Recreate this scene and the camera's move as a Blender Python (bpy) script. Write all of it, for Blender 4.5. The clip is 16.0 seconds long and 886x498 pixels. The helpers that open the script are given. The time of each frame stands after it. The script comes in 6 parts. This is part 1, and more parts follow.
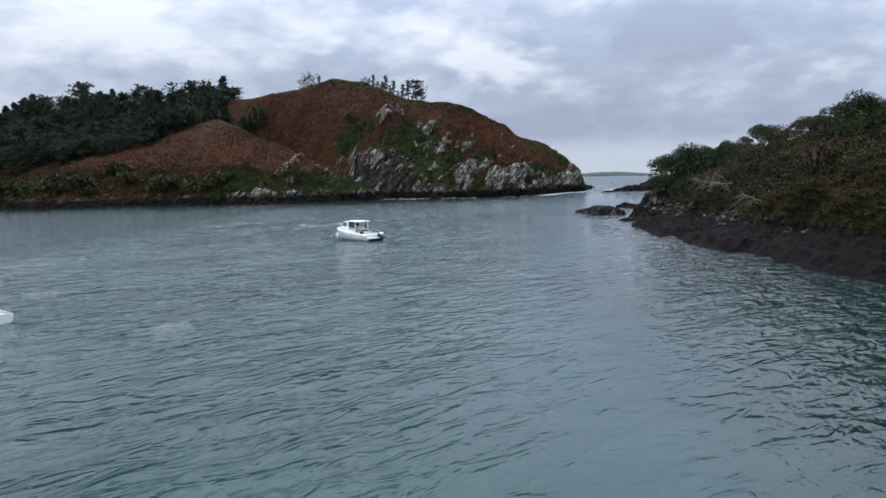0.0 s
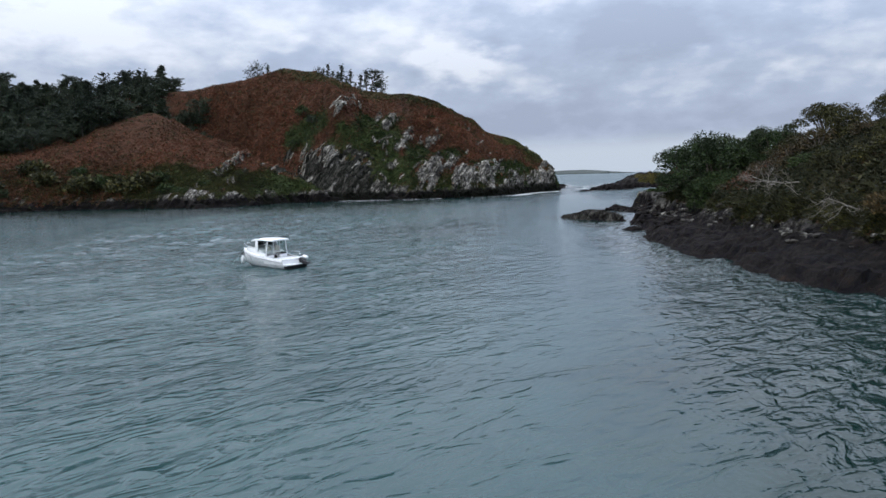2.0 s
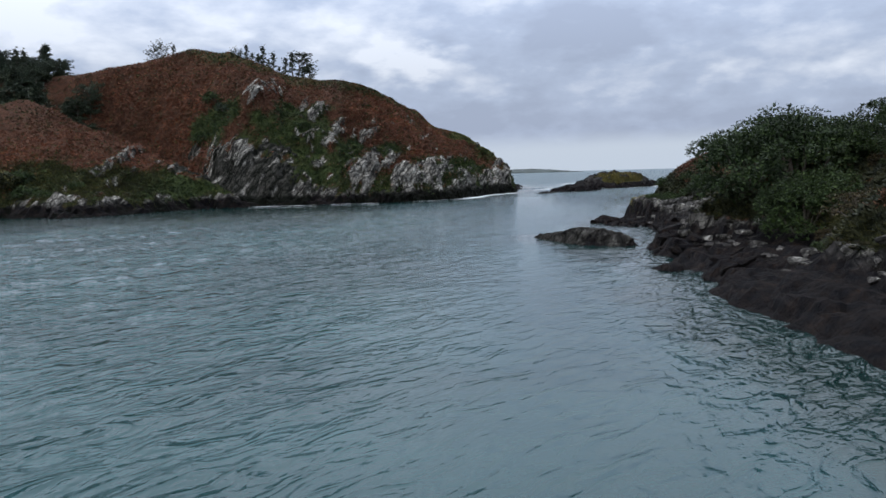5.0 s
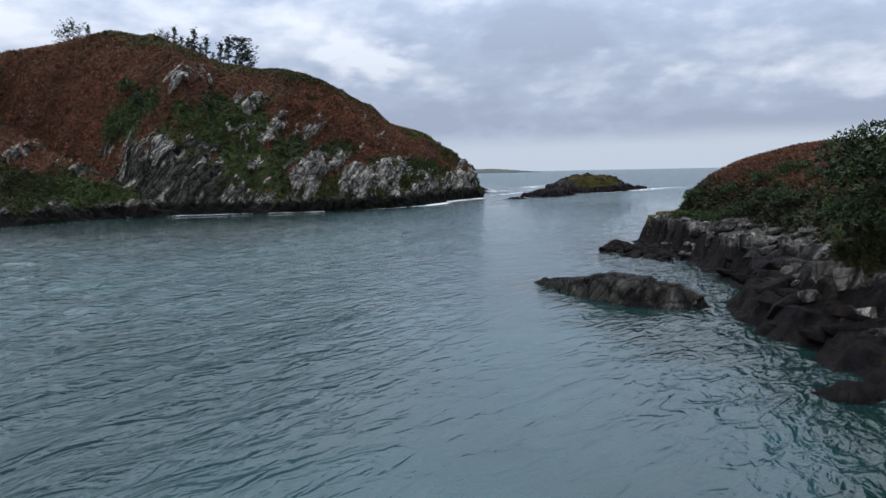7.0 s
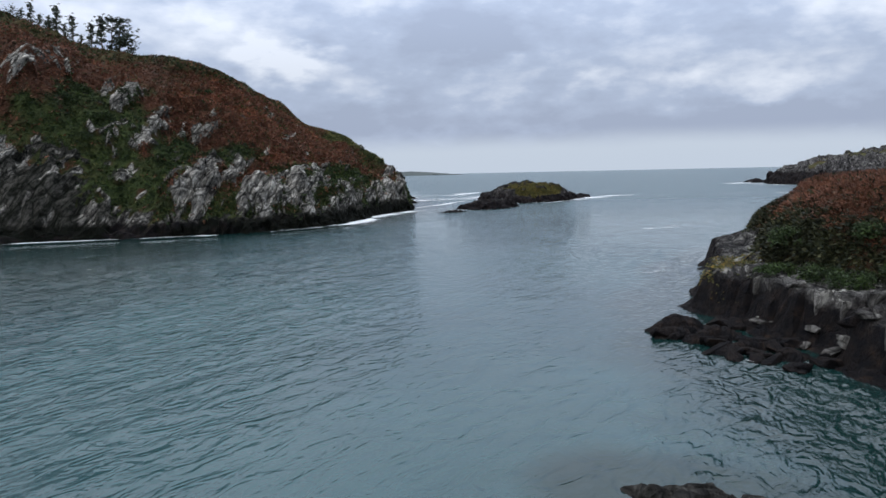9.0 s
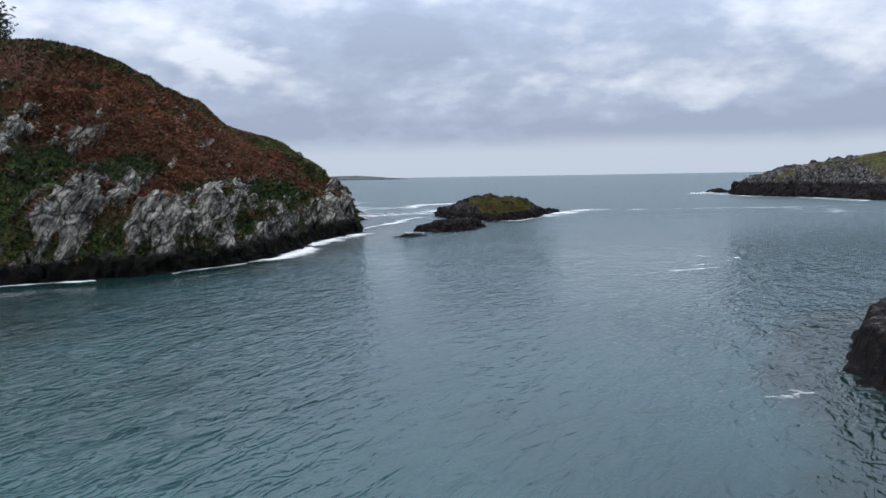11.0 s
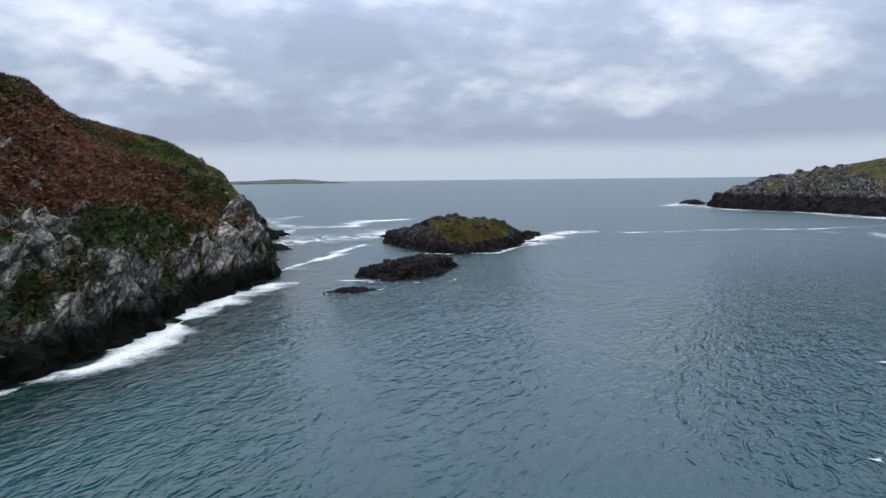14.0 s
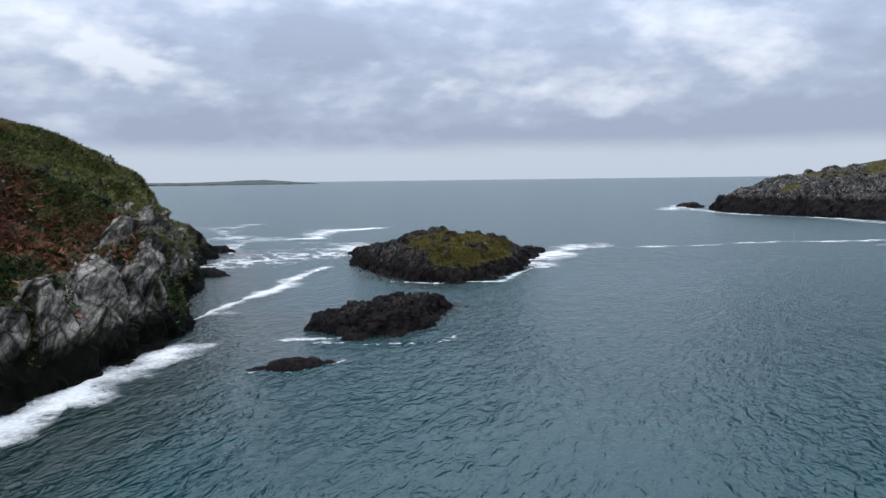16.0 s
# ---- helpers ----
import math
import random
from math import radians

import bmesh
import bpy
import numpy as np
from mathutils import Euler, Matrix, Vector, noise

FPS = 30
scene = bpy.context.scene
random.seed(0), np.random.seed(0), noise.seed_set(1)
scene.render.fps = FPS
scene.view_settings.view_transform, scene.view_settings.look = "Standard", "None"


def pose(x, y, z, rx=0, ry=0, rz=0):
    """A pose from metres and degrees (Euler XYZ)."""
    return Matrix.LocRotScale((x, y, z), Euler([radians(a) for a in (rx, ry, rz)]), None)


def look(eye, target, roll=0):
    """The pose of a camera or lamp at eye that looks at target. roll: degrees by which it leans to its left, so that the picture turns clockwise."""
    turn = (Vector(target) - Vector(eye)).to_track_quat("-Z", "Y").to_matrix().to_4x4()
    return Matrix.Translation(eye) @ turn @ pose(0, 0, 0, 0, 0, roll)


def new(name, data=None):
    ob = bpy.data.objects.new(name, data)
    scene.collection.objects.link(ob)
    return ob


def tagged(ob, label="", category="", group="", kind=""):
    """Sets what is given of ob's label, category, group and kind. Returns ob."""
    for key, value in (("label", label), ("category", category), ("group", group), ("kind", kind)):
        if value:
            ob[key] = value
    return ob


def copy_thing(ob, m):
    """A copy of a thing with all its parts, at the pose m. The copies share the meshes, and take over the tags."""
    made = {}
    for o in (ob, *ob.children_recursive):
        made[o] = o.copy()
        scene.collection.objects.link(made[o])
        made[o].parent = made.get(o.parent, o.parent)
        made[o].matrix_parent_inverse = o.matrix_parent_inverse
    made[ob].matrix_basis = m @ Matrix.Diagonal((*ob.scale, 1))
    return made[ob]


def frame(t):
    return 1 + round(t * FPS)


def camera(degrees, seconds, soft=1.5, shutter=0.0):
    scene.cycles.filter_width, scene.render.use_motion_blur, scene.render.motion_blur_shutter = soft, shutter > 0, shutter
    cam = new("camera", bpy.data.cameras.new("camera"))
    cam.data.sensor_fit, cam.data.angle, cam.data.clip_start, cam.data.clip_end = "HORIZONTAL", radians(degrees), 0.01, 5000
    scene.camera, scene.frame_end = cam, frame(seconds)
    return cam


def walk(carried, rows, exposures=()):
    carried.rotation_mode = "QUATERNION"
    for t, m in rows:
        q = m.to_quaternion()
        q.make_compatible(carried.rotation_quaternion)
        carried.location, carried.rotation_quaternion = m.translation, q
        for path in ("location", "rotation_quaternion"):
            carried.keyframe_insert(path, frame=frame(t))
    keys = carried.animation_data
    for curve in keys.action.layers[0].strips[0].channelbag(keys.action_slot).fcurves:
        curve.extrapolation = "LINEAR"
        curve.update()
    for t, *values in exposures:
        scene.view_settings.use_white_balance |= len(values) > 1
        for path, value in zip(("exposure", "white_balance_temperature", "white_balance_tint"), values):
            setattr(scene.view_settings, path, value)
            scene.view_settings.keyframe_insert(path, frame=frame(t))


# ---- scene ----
cam = camera(62.0, 16.0)
PATH = [
    (0, (-1.344, 1.457, 6.416), (-1.391, 3.447, 6.223), -1.1),
    (0.5, (-1.167, 7.155, 6.549), (-1.208, 9.145, 6.355), -1.5),
    (1, (-1.056, 12.922, 6.58), (-1.069, 14.912, 6.383), -1.5),
    (1.5, (-0.864, 18.693, 6.513), (-0.844, 20.683, 6.315), -1.5),
    (2, (-0.613, 24.511, 6.384), (-0.57, 26.501, 6.186), -1.4),
    (2.5, (-0.235, 30.277, 6.348), (-0.171, 32.266, 6.148), -1.5),
    (3, (0.194, 35.994, 6.312), (0.285, 37.982, 6.112), -1.4),
    (3.5, (0.891, 41.578, 6.326), (1.002, 43.565, 6.125), -1.5),
    (4, (1.587, 47.306, 6.353), (1.717, 49.291, 6.151), -1.6),
    (6.5, (5.193, 76.764, 7.104), (5.453, 78.737, 6.897), -1.1),
    (7, (5.729, 83.427, 7.376), (6.018, 85.395, 7.168), -1.1),
    (7.5, (6.508, 90.316, 7.659), (6.847, 92.276, 7.451), -1.1),
    (8, (7.269, 97.676, 8.135), (7.671, 99.624, 7.925), -1.1),
    (8.5, (8.048, 105.06, 8.546), (8.497, 106.998, 8.336), -1.2),
    (9, (8.992, 112.302, 8.891), (9.492, 114.227, 8.685), -1.2),
    (9.5, (10.189, 119.258, 9.13), (10.727, 121.173, 8.928), -1.2),
    (12, (17.886, 155.123, 12.498), (18.59, 156.984, 12.299), -0.6),
    (12.5, (20.034, 162.688, 12.854), (20.763, 164.54, 12.655), -0.5),
    (13, (22.589, 170.456, 13.114), (23.344, 172.297, 12.917), -0.6),
    (13.5, (25.228, 178.264, 13.28), (26.002, 180.098, 13.086), -0.5),
    (14, (28.032, 186.153, 13.433), (28.824, 187.979, 13.242), -0.6),
    (14.5, (30.787, 194.03, 13.595), (31.597, 195.849, 13.404), -0.6),
    (15, (33.744, 201.804, 13.792), (34.568, 203.617, 13.601), -0.6),
    (15.5, (36.588, 209.377, 13.87), (37.43, 211.181, 13.681), -0.6),
    (16, (39.521, 217.098, 13.951), (40.382, 218.893, 13.76), -0.7),
]
walk(cam, [(t, look(eye, target, roll)) for t, eye, target, roll in PATH])


# ---- sky, sun ----
def build_world():
    w = bpy.data.worlds.new("overcast_sky")
    scene.world = w
    w.use_nodes = True
    nt = w.node_tree
    nt.nodes.clear()
    N, L = nt.nodes.new, nt.links.new
    out, bg = N("ShaderNodeOutputWorld"), N("ShaderNodeBackground")
    L(bg.outputs[0], out.inputs[0])
    sky = N("ShaderNodeTexSky")
    sky.sky_type, sky.sun_disc = "NISHITA", False
    sky.sun_elevation, sky.sun_rotation = radians(48), radians(SUN_TURN)
    sky.air_density, sky.dust_density = 1.5, 3.0
    sky_dim = N("ShaderNodeVectorMath")
    sky_dim.operation = "SCALE"
    L(sky.outputs[0], sky_dim.inputs[0])
    sky_dim.inputs["Scale"].default_value = 0.08
    tc, sep = N("ShaderNodeTexCoord"), N("ShaderNodeSeparateXYZ")
    L(tc.outputs["Generated"], sep.inputs[0])

    def math_node(op, a, b=None, c=None):
        n = N("ShaderNodeMath")
        n.operation = op
        for i, v in enumerate((a, b, c)):
            if v is None:
                continue
            if isinstance(v, (int, float)):
                n.inputs[i].default_value = v
            else:
                L(v, n.inputs[i])
        return n.outputs[0]

    up = math_node("MAXIMUM", sep.outputs[2], 0.0)
    flat = math_node("ADD", up, 0.34)
    comb = N("ShaderNodeCombineXYZ")
    L(math_node("DIVIDE", sep.outputs[0], flat), comb.inputs[0])
    L(math_node("DIVIDE", sep.outputs[1], flat), comb.inputs[1])

    def cloud_noise(scale, detail, rough, warp, shift):
        m = N("ShaderNodeMapping")
        m.inputs["Location"].default_value = shift
        L(comb.outputs[0], m.inputs[0])
        n = N("ShaderNodeTexNoise")
        n.inputs["Scale"].default_value, n.inputs["Detail"].default_value = scale, detail
        n.inputs["Roughness"].default_value, n.inputs["Distortion"].default_value = rough, warp
        L(m.outputs[0], n.inputs["Vector"])
        return n.outputs["Fac"]

    big = cloud_noise(1.3, 3.0, 0.5, 0.3, (3.1, 1.7, 0.0))
    wide = cloud_noise(4.2, 8.0, 0.5, 0.15, (0.4, 5.2, 2.0))
    # rounded heads that stand up within the layer
    heap_map, heap = N("ShaderNodeMapping"), N("ShaderNodeTexNoise")
    heap_map.inputs["Scale"].default_value = (1.0, 1.0, 2.3)
    heap_map.inputs["Location"].default_value = (0.6, 0.2, 0.9)
    L(tc.outputs["Generated"], heap_map.inputs[0])
    heap.inputs["Scale"].default_value, heap.inputs["Detail"].default_value = 7.5, 9.0
    heap.inputs["Roughness"].default_value, heap.inputs["Distortion"].default_value = 0.52, 0.25
    L(heap_map.outputs[0], heap.inputs["Vector"])
    mid = math_node("ADD", math_node("MULTIPLY", wide, 0.22), math_node("MULTIPLY", heap.outputs["Fac"], 0.80))
    bank_map, bank = N("ShaderNodeMapping"), N("ShaderNodeTexNoise")
    bank_map.inputs["Scale"].default_value = (1.0, 1.0, 2.8)
    bank_map.inputs["Location"].default_value = (2.6, 0.7, 0.3)
    L(tc.outputs["Generated"], bank_map.inputs[0])
    bank.inputs["Scale"].default_value, bank.inputs["Detail"].default_value = 2.4, 4.0
    bank.inputs["Roughness"].default_value, bank.inputs["Distortion"].default_value = 0.5, 0.2
    L(bank_map.outputs[0], bank.inputs["Vector"])
    fac = math_node("ADD", math_node("MULTIPLY", big, 0.12), math_node("MULTIPLY", mid, 0.44))
    fac = math_node("ADD", fac, math_node("MULTIPLY_ADD", bank.outputs["Fac"], 0.22, 0.135))
    # small billows on the heads
    billow = N("ShaderNodeTexNoise")
    billow.inputs["Scale"].default_value, billow.inputs["Detail"].default_value, billow.inputs["Roughness"].default_value = 19.0, 6.0, 0.55
    L(heap_map.outputs[0], billow.inputs["Vector"])
    fac = math_node("ADD", fac, math_node("MULTIPLY", math_node("SUBTRACT", billow.outputs["Fac"], 0.5), 0.28))
    # higher up, and towards the west, the cover is thinner and lighter
    fac = math_node("ADD", fac, math_node("MULTIPLY", math_node("SUBTRACT", up, 0.08), 0.45))
    bearing = math_node("ARCTAN2", sep.outputs[0], sep.outputs[1])
    fac = math_node("ADD", fac, math_node("MULTIPLY", math_node("SUBTRACT", 0.35, bearing), 0.075))
    # heads and dark bellies of cloud: bearing, height, half width, half height, how light
    warp = N("ShaderNodeTexNoise")
    warp.inputs["Scale"].default_value, warp.inputs["Detail"].default_value = 16.0, 5.0
    L(heap_map.outputs[0], warp.inputs["Vector"])
    spot = N("ShaderNodeCombineXYZ")
    L(bearing, spot.inputs[0])
    L(sep.outputs[2], spot.inputs[1])
    shake = N("ShaderNodeVectorMath")
    shake.operation = "MULTIPLY_ADD"
    L(warp.outputs["Color"], shake.inputs[0])
    shake.inputs[1].default_value = (0.13, 0.075, 0.0)
    L(spot.outputs[0], shake.inputs[2])
    for a, e, ra, re, light in CLOUDS:
        off = N("ShaderNodeMapping")
        off.vector_type = "TEXTURE"
        off.inputs["Location"].default_value = (a + 0.065, e + 0.0375, 0.0)
        off.inputs["Scale"].default_value = (1.5 * ra, 1.5 * re, 1.0)
        L(shake.outputs[0], off.inputs[0])
        flatten = N("ShaderNodeVectorMath")
        flatten.operation = "MULTIPLY"
        flatten.inputs[1].default_value = (1.0, 1.0, 0.0)
        L(off.outputs[0], flatten.inputs[0])
        far = N("ShaderNodeVectorMath")
        far.operation = "LENGTH"
        L(flatten.outputs[0], far.inputs[0])
        fall = N("ShaderNodeMapRange")
        fall.interpolation_type = "SMOOTHSTEP"
        L(far.outputs["Value"], fall.inputs[0])
        for i, v in zip((1, 2, 3, 4), (0.0, 1.0, light, 0.0)):
            fall.inputs[i].default_value = v
        fac = math_node("ADD", fac, fall.outputs[0])
    ramp = N("ShaderNodeValToRGB")
    ramp.color_ramp.elements[0].position, ramp.color_ramp.elements[0].color = 0.475, (0.385, 0.455, 0.615, 1)
    ramp.color_ramp.elements[1].position, ramp.color_ramp.elements[1].color = 0.745, (0.80, 0.865, 0.995, 1)
    e = ramp.color_ramp.elements.new(0.575)
    e.color = (0.46, 0.545, 0.725, 1)
    L(fac, ramp.inputs[0])
    # pale clear strip under the cloud base along the horizon
    strip = N("ShaderNodeMapRange")
    strip.interpolation_type = "SMOOTHSTEP"
    L(math_node("ADD", sep.outputs[2], math_node("MULTIPLY", mid, 0.02)), strip.inputs[0])
    for i, v in zip((1, 2, 3, 4), (0.036, 0.066, 1.0, 0.0)):
        strip.inputs[i].default_value = v
    mix = N("ShaderNodeMixRGB")
    L(strip.outputs[0], mix.inputs[0])
    L(ramp.outputs[0], mix.inputs[1])
    mix.inputs[2].default_value = (0.60, 0.685, 0.81, 1)
    # an overcast sky is brightest overhead
    dome = N("ShaderNodeVectorMath")
    dome.operation = "SCALE"
    L(mix.outputs[0], dome.inputs[0])
    L(math_node("ADD", 1.0, math_node("MULTIPLY", math_node("MAXIMUM", math_node("SUBTRACT", up, 0.13), 0.0), 3.0)), dome.inputs["Scale"])
    cover = N("ShaderNodeMixRGB")
    cover.inputs[0].default_value = 0.9
    L(sky_dim.outputs[0], cover.inputs[1])
    L(dome.outputs[0], cover.inputs[2])
    L(cover.outputs[0], bg.inputs[0])
    bg.inputs[1].default_value = SKY_STRENGTH


SUN_TURN = 250.0
CLOUDS = ((0.030, 0.152, 0.050, 0.024, 0.19), (0.075, 0.138, 0.050, 0.020, 0.12), (0.105, 0.146, 0.060, 0.020, 0.10), (0.150, 0.108, 0.050, 0.020, 0.10),
          (0.360, 0.150, 0.022, 0.013, 0.08), (0.460, 0.116, 0.030, 0.016, 0.10), (0.571, 0.114, 0.034, 0.020, 0.11), (0.650, 0.098, 0.048, 0.028, 0.12),
          (0.705, 0.109, 0.034, 0.024, 0.08), (0.865, 0.141, 0.062, 0.024, 0.15), (0.820, 0.172, 0.095, 0.032, 0.10), (0.740, 0.196, 0.080, 0.032, 0.08),
          (0.935, 0.104, 0.048, 0.024, 0.06), (-0.045, 0.196, 0.090, 0.024, 0.06), (-0.062, 0.114, 0.040, 0.016, 0.07), (-0.500, 0.172, 0.120, 0.048, 0.09),
          (-0.400, 0.180, 0.115, 0.038, 0.08), (-0.236, 0.159, 0.034, 0.018, 0.10), (-0.170, 0.173, 0.042, 0.015, 0.08),
          (0.260, 0.180, 0.190, 0.044, -0.075), (0.340, 0.066, 0.130, 0.030, -0.105), (0.131, 0.060, 0.130, 0.024, -0.075), (0.755, 0.060, 0.200, 0.026, -0.105),
          (0.950, 0.064, 0.130, 0.030, -0.075), (-0.480, 0.128, 0.100, 0.024, -0.060), (-0.340, 0.126, 0.095, 0.024, -0.060), (0.200, 0.092, 0.090, 0.030, -0.03))
SKY_STRENGTH = 1.0
build_world()
sun = new("sun", bpy.data.lights.new("sun", "SUN"))
sun.data.energy, sun.data.angle, sun.data.color = 0.5, radians(30), (1.0, 0.96, 0.9)
sun.matrix_world = look((-80, -60, 150), (0, 60, 0))
scene.view_settings.exposure = 0.0


# ---- materials ----
class Nodes:
    """A material with short ways to add its nodes."""

    def __init__(self, name, rough=0.8, spec=0.3):
        self.mat = bpy.data.materials.new(name)
        self.mat.use_nodes = True
        self.nt = self.mat.node_tree
        self.bsdf = self.nt.nodes["Principled BSDF"]
        self.bsdf.inputs["Roughness"].default_value = rough
        self.bsdf.inputs["Specular IOR Level"].default_value = spec
        self.geo = self.nt.nodes.new("ShaderNodeNewGeometry")

    def put(self, value, socket):
        if isinstance(value, (int, float)):
            socket.default_value = value
        elif isinstance(value, tuple):
            socket.default_value = (*value, 1) if len(value) == 3 and socket.type == "RGBA" else value
        else:
            self.nt.links.new(value, socket)

    def math(self, op, a, b=0.0, clamp=False):
        n = self.nt.nodes.new("ShaderNodeMath")
        n.operation, n.use_clamp = op, clamp
        self.put(a, n.inputs[0])
        self.put(b, n.inputs[1])
        return n.outputs[0]

    def mapped(self, scale=(1, 1, 1), *turns):
        """Places in the world, turned step by step, then scaled."""
        v = self.geo.outputs["Position"]
        for turn in turns:
            n = self.nt.nodes.new("ShaderNodeMapping")
            n.inputs["Rotation"].default_value = [radians(a) for a in turn]
            self.nt.links.new(v, n.inputs[0])
            v = n.outputs[0]
        n = self.nt.nodes.new("ShaderNodeMapping")
        n.inputs["Scale"].default_value = scale
        self.nt.links.new(v, n.inputs[0])
        return n.outputs[0]

    def noise(self, scale, detail=4.0, rough=0.55, vector=None, warp=0.0):
        n = self.nt.nodes.new("ShaderNodeTexNoise")
        n.inputs["Scale"].default_value, n.inputs["Detail"].default_value = scale, detail
        n.inputs["Roughness"].default_value, n.inputs["Distortion"].default_value = rough, warp
        self.nt.links.new(vector if vector is not None else self.geo.outputs["Position"], n.inputs["Vector"])
        return n.outputs["Fac"]

    def cells(self, scale, vector=None, feature="F1", out="Distance"):
        n = self.nt.nodes.new("ShaderNodeTexVoronoi")
        n.feature = feature
        n.inputs["Scale"].default_value = scale
        self.nt.links.new(vector if vector is not None else self.geo.outputs["Position"], n.inputs["Vector"])
        return n.outputs[out]

    def ramp(self, fac, *stops):
        n = self.nt.nodes.new("ShaderNodeValToRGB")
        el = n.color_ramp.elements
        while len(el) < len(stops):
            el.new(0.5)
        for e, (p, c) in zip(el, stops):
            e.position, e.color = p, (*c, 1) if isinstance(c, tuple) else (c, c, c, 1)
        self.put(fac, n.inputs[0])
        return n.outputs[0]

    def mix(self, fac, a, b, kind="MIX"):
        n = self.nt.nodes.new("ShaderNodeMixRGB")
        n.blend_type = kind
        self.put(fac, n.inputs[0])
        self.put(a, n.inputs[1])
        self.put(b, n.inputs[2])
        return n.outputs[0]

    def attr(self, name):
        n = self.nt.nodes.new("ShaderNodeAttribute")
        n.attribute_name = name
        return n.outputs["Fac"]

    def high(self):
        n = self.nt.nodes.new("ShaderNodeSeparateXYZ")
        self.nt.links.new(self.geo.outputs["Position"], n.inputs[0])
        return n.outputs[2]

    def bump(self, height, strength, distance, normal=None):
        n = self.nt.nodes.new("ShaderNodeBump")
        n.inputs["Strength"].default_value, n.inputs["Distance"].default_value = strength, distance
        self.nt.links.new(height, n.inputs["Height"])
        if normal is not None:
            self.nt.links.new(normal, n.inputs["Normal"])
        return n.outputs[0]

    def done(self, color=None, normal=None, rough=None):
        if color is not None:
            self.put(color, self.bsdf.inputs["Base Color"])
        if normal is not None:
            self.nt.links.new(normal, self.bsdf.inputs["Normal"])
        if rough is not None:
            self.put(rough, self.bsdf.inputs["Roughness"])
        return self.mat


def rock_colour(k, pale, dark, lichen, tide_line, tide_wave=4.5):
    """Bedded stone: beds stand steep, split by open joints, with pale lichen crusts; black below the tide line."""
    beds = k.mapped((1.15, 0.19, 0.19), (0, 0, 16), (0, -26, 0))
    seam = k.noise(0.8, 8, 0.72, beds, 0.8)
    fleck = k.noise(1.9, 8, 0.75, k.mapped((1.0, 0.45, 0.45), (0, 0, 16), (0, -26, 0)), 0.4)
    joint = k.cells(0.55, k.mapped((1.0, 0.38, 0.5), (0, 0, 16), (0, -26, 0)), "DISTANCE_TO_EDGE")
    split = k.ramp(joint, (0.0, 0.25), (0.07, 1.0))
    mid = tuple(0.32 * a + 0.68 * b for a, b in zip(pale, dark))
    col = k.ramp(seam, (0.40, dark), (0.48, mid), (0.54, tuple(0.55 * a + 0.45 * b for a, b in zip(pale, dark))), (0.61, pale))
    col = k.mix(k.ramp(fleck, (0.38, 0.8), (0.52, 0.0)), col, dark)
    patch = k.ramp(k.noise(0.16, 4, 0.6), (0.40, 0.0), (0.58, 1.0))
    crust = k.math("MULTIPLY", k.ramp(fleck, (0.53, 0.0), (0.59, 1.0)), patch)
    col = k.mix(k.math("MULTIPLY", crust, lichen), col, (0.50, 0.48, 0.42))
    col = k.mix(1.0, col, split, "MULTIPLY")
    crack = k.ramp(k.cells(1.7, k.mapped((1.0, 0.45, 0.55), (0, 0, 16), (0, -26, 0)), "DISTANCE_TO_EDGE"), (0.0, 0.35), (0.07, 1.0))
    col = k.mix(1.0, col, crack, "MULTIPLY")
    edge = k.math("ADD", k.high(), k.math("MULTIPLY", k.math("SUBTRACT", k.noise(0.35, 5, 0.65), 0.5), tide_wave))
    tide = k.ramp(k.math("MULTIPLY", edge, 0.1), (0.1 * tide_line, 1.0), (0.1 * tide_line + 0.10, 0.0))
    weed = k.ramp(k.noise(1.4, 6, 0.7), (0.40, (0.005, 0.005, 0.006)), (0.58, (0.013, 0.010, 0.009)), (0.74, (0.034, 0.022, 0.015)))
    col = k.mix(tide, col, weed)
    relief = k.math("ADD", k.math("MULTIPLY", seam, 1.0), k.math("ADD", k.math("MULTIPLY", fleck, 0.5), k.math("ADD", k.math("MULTIPLY", split, 0.25), k.math("MULTIPLY", crack, 0.10))))
    return col, relief, tide


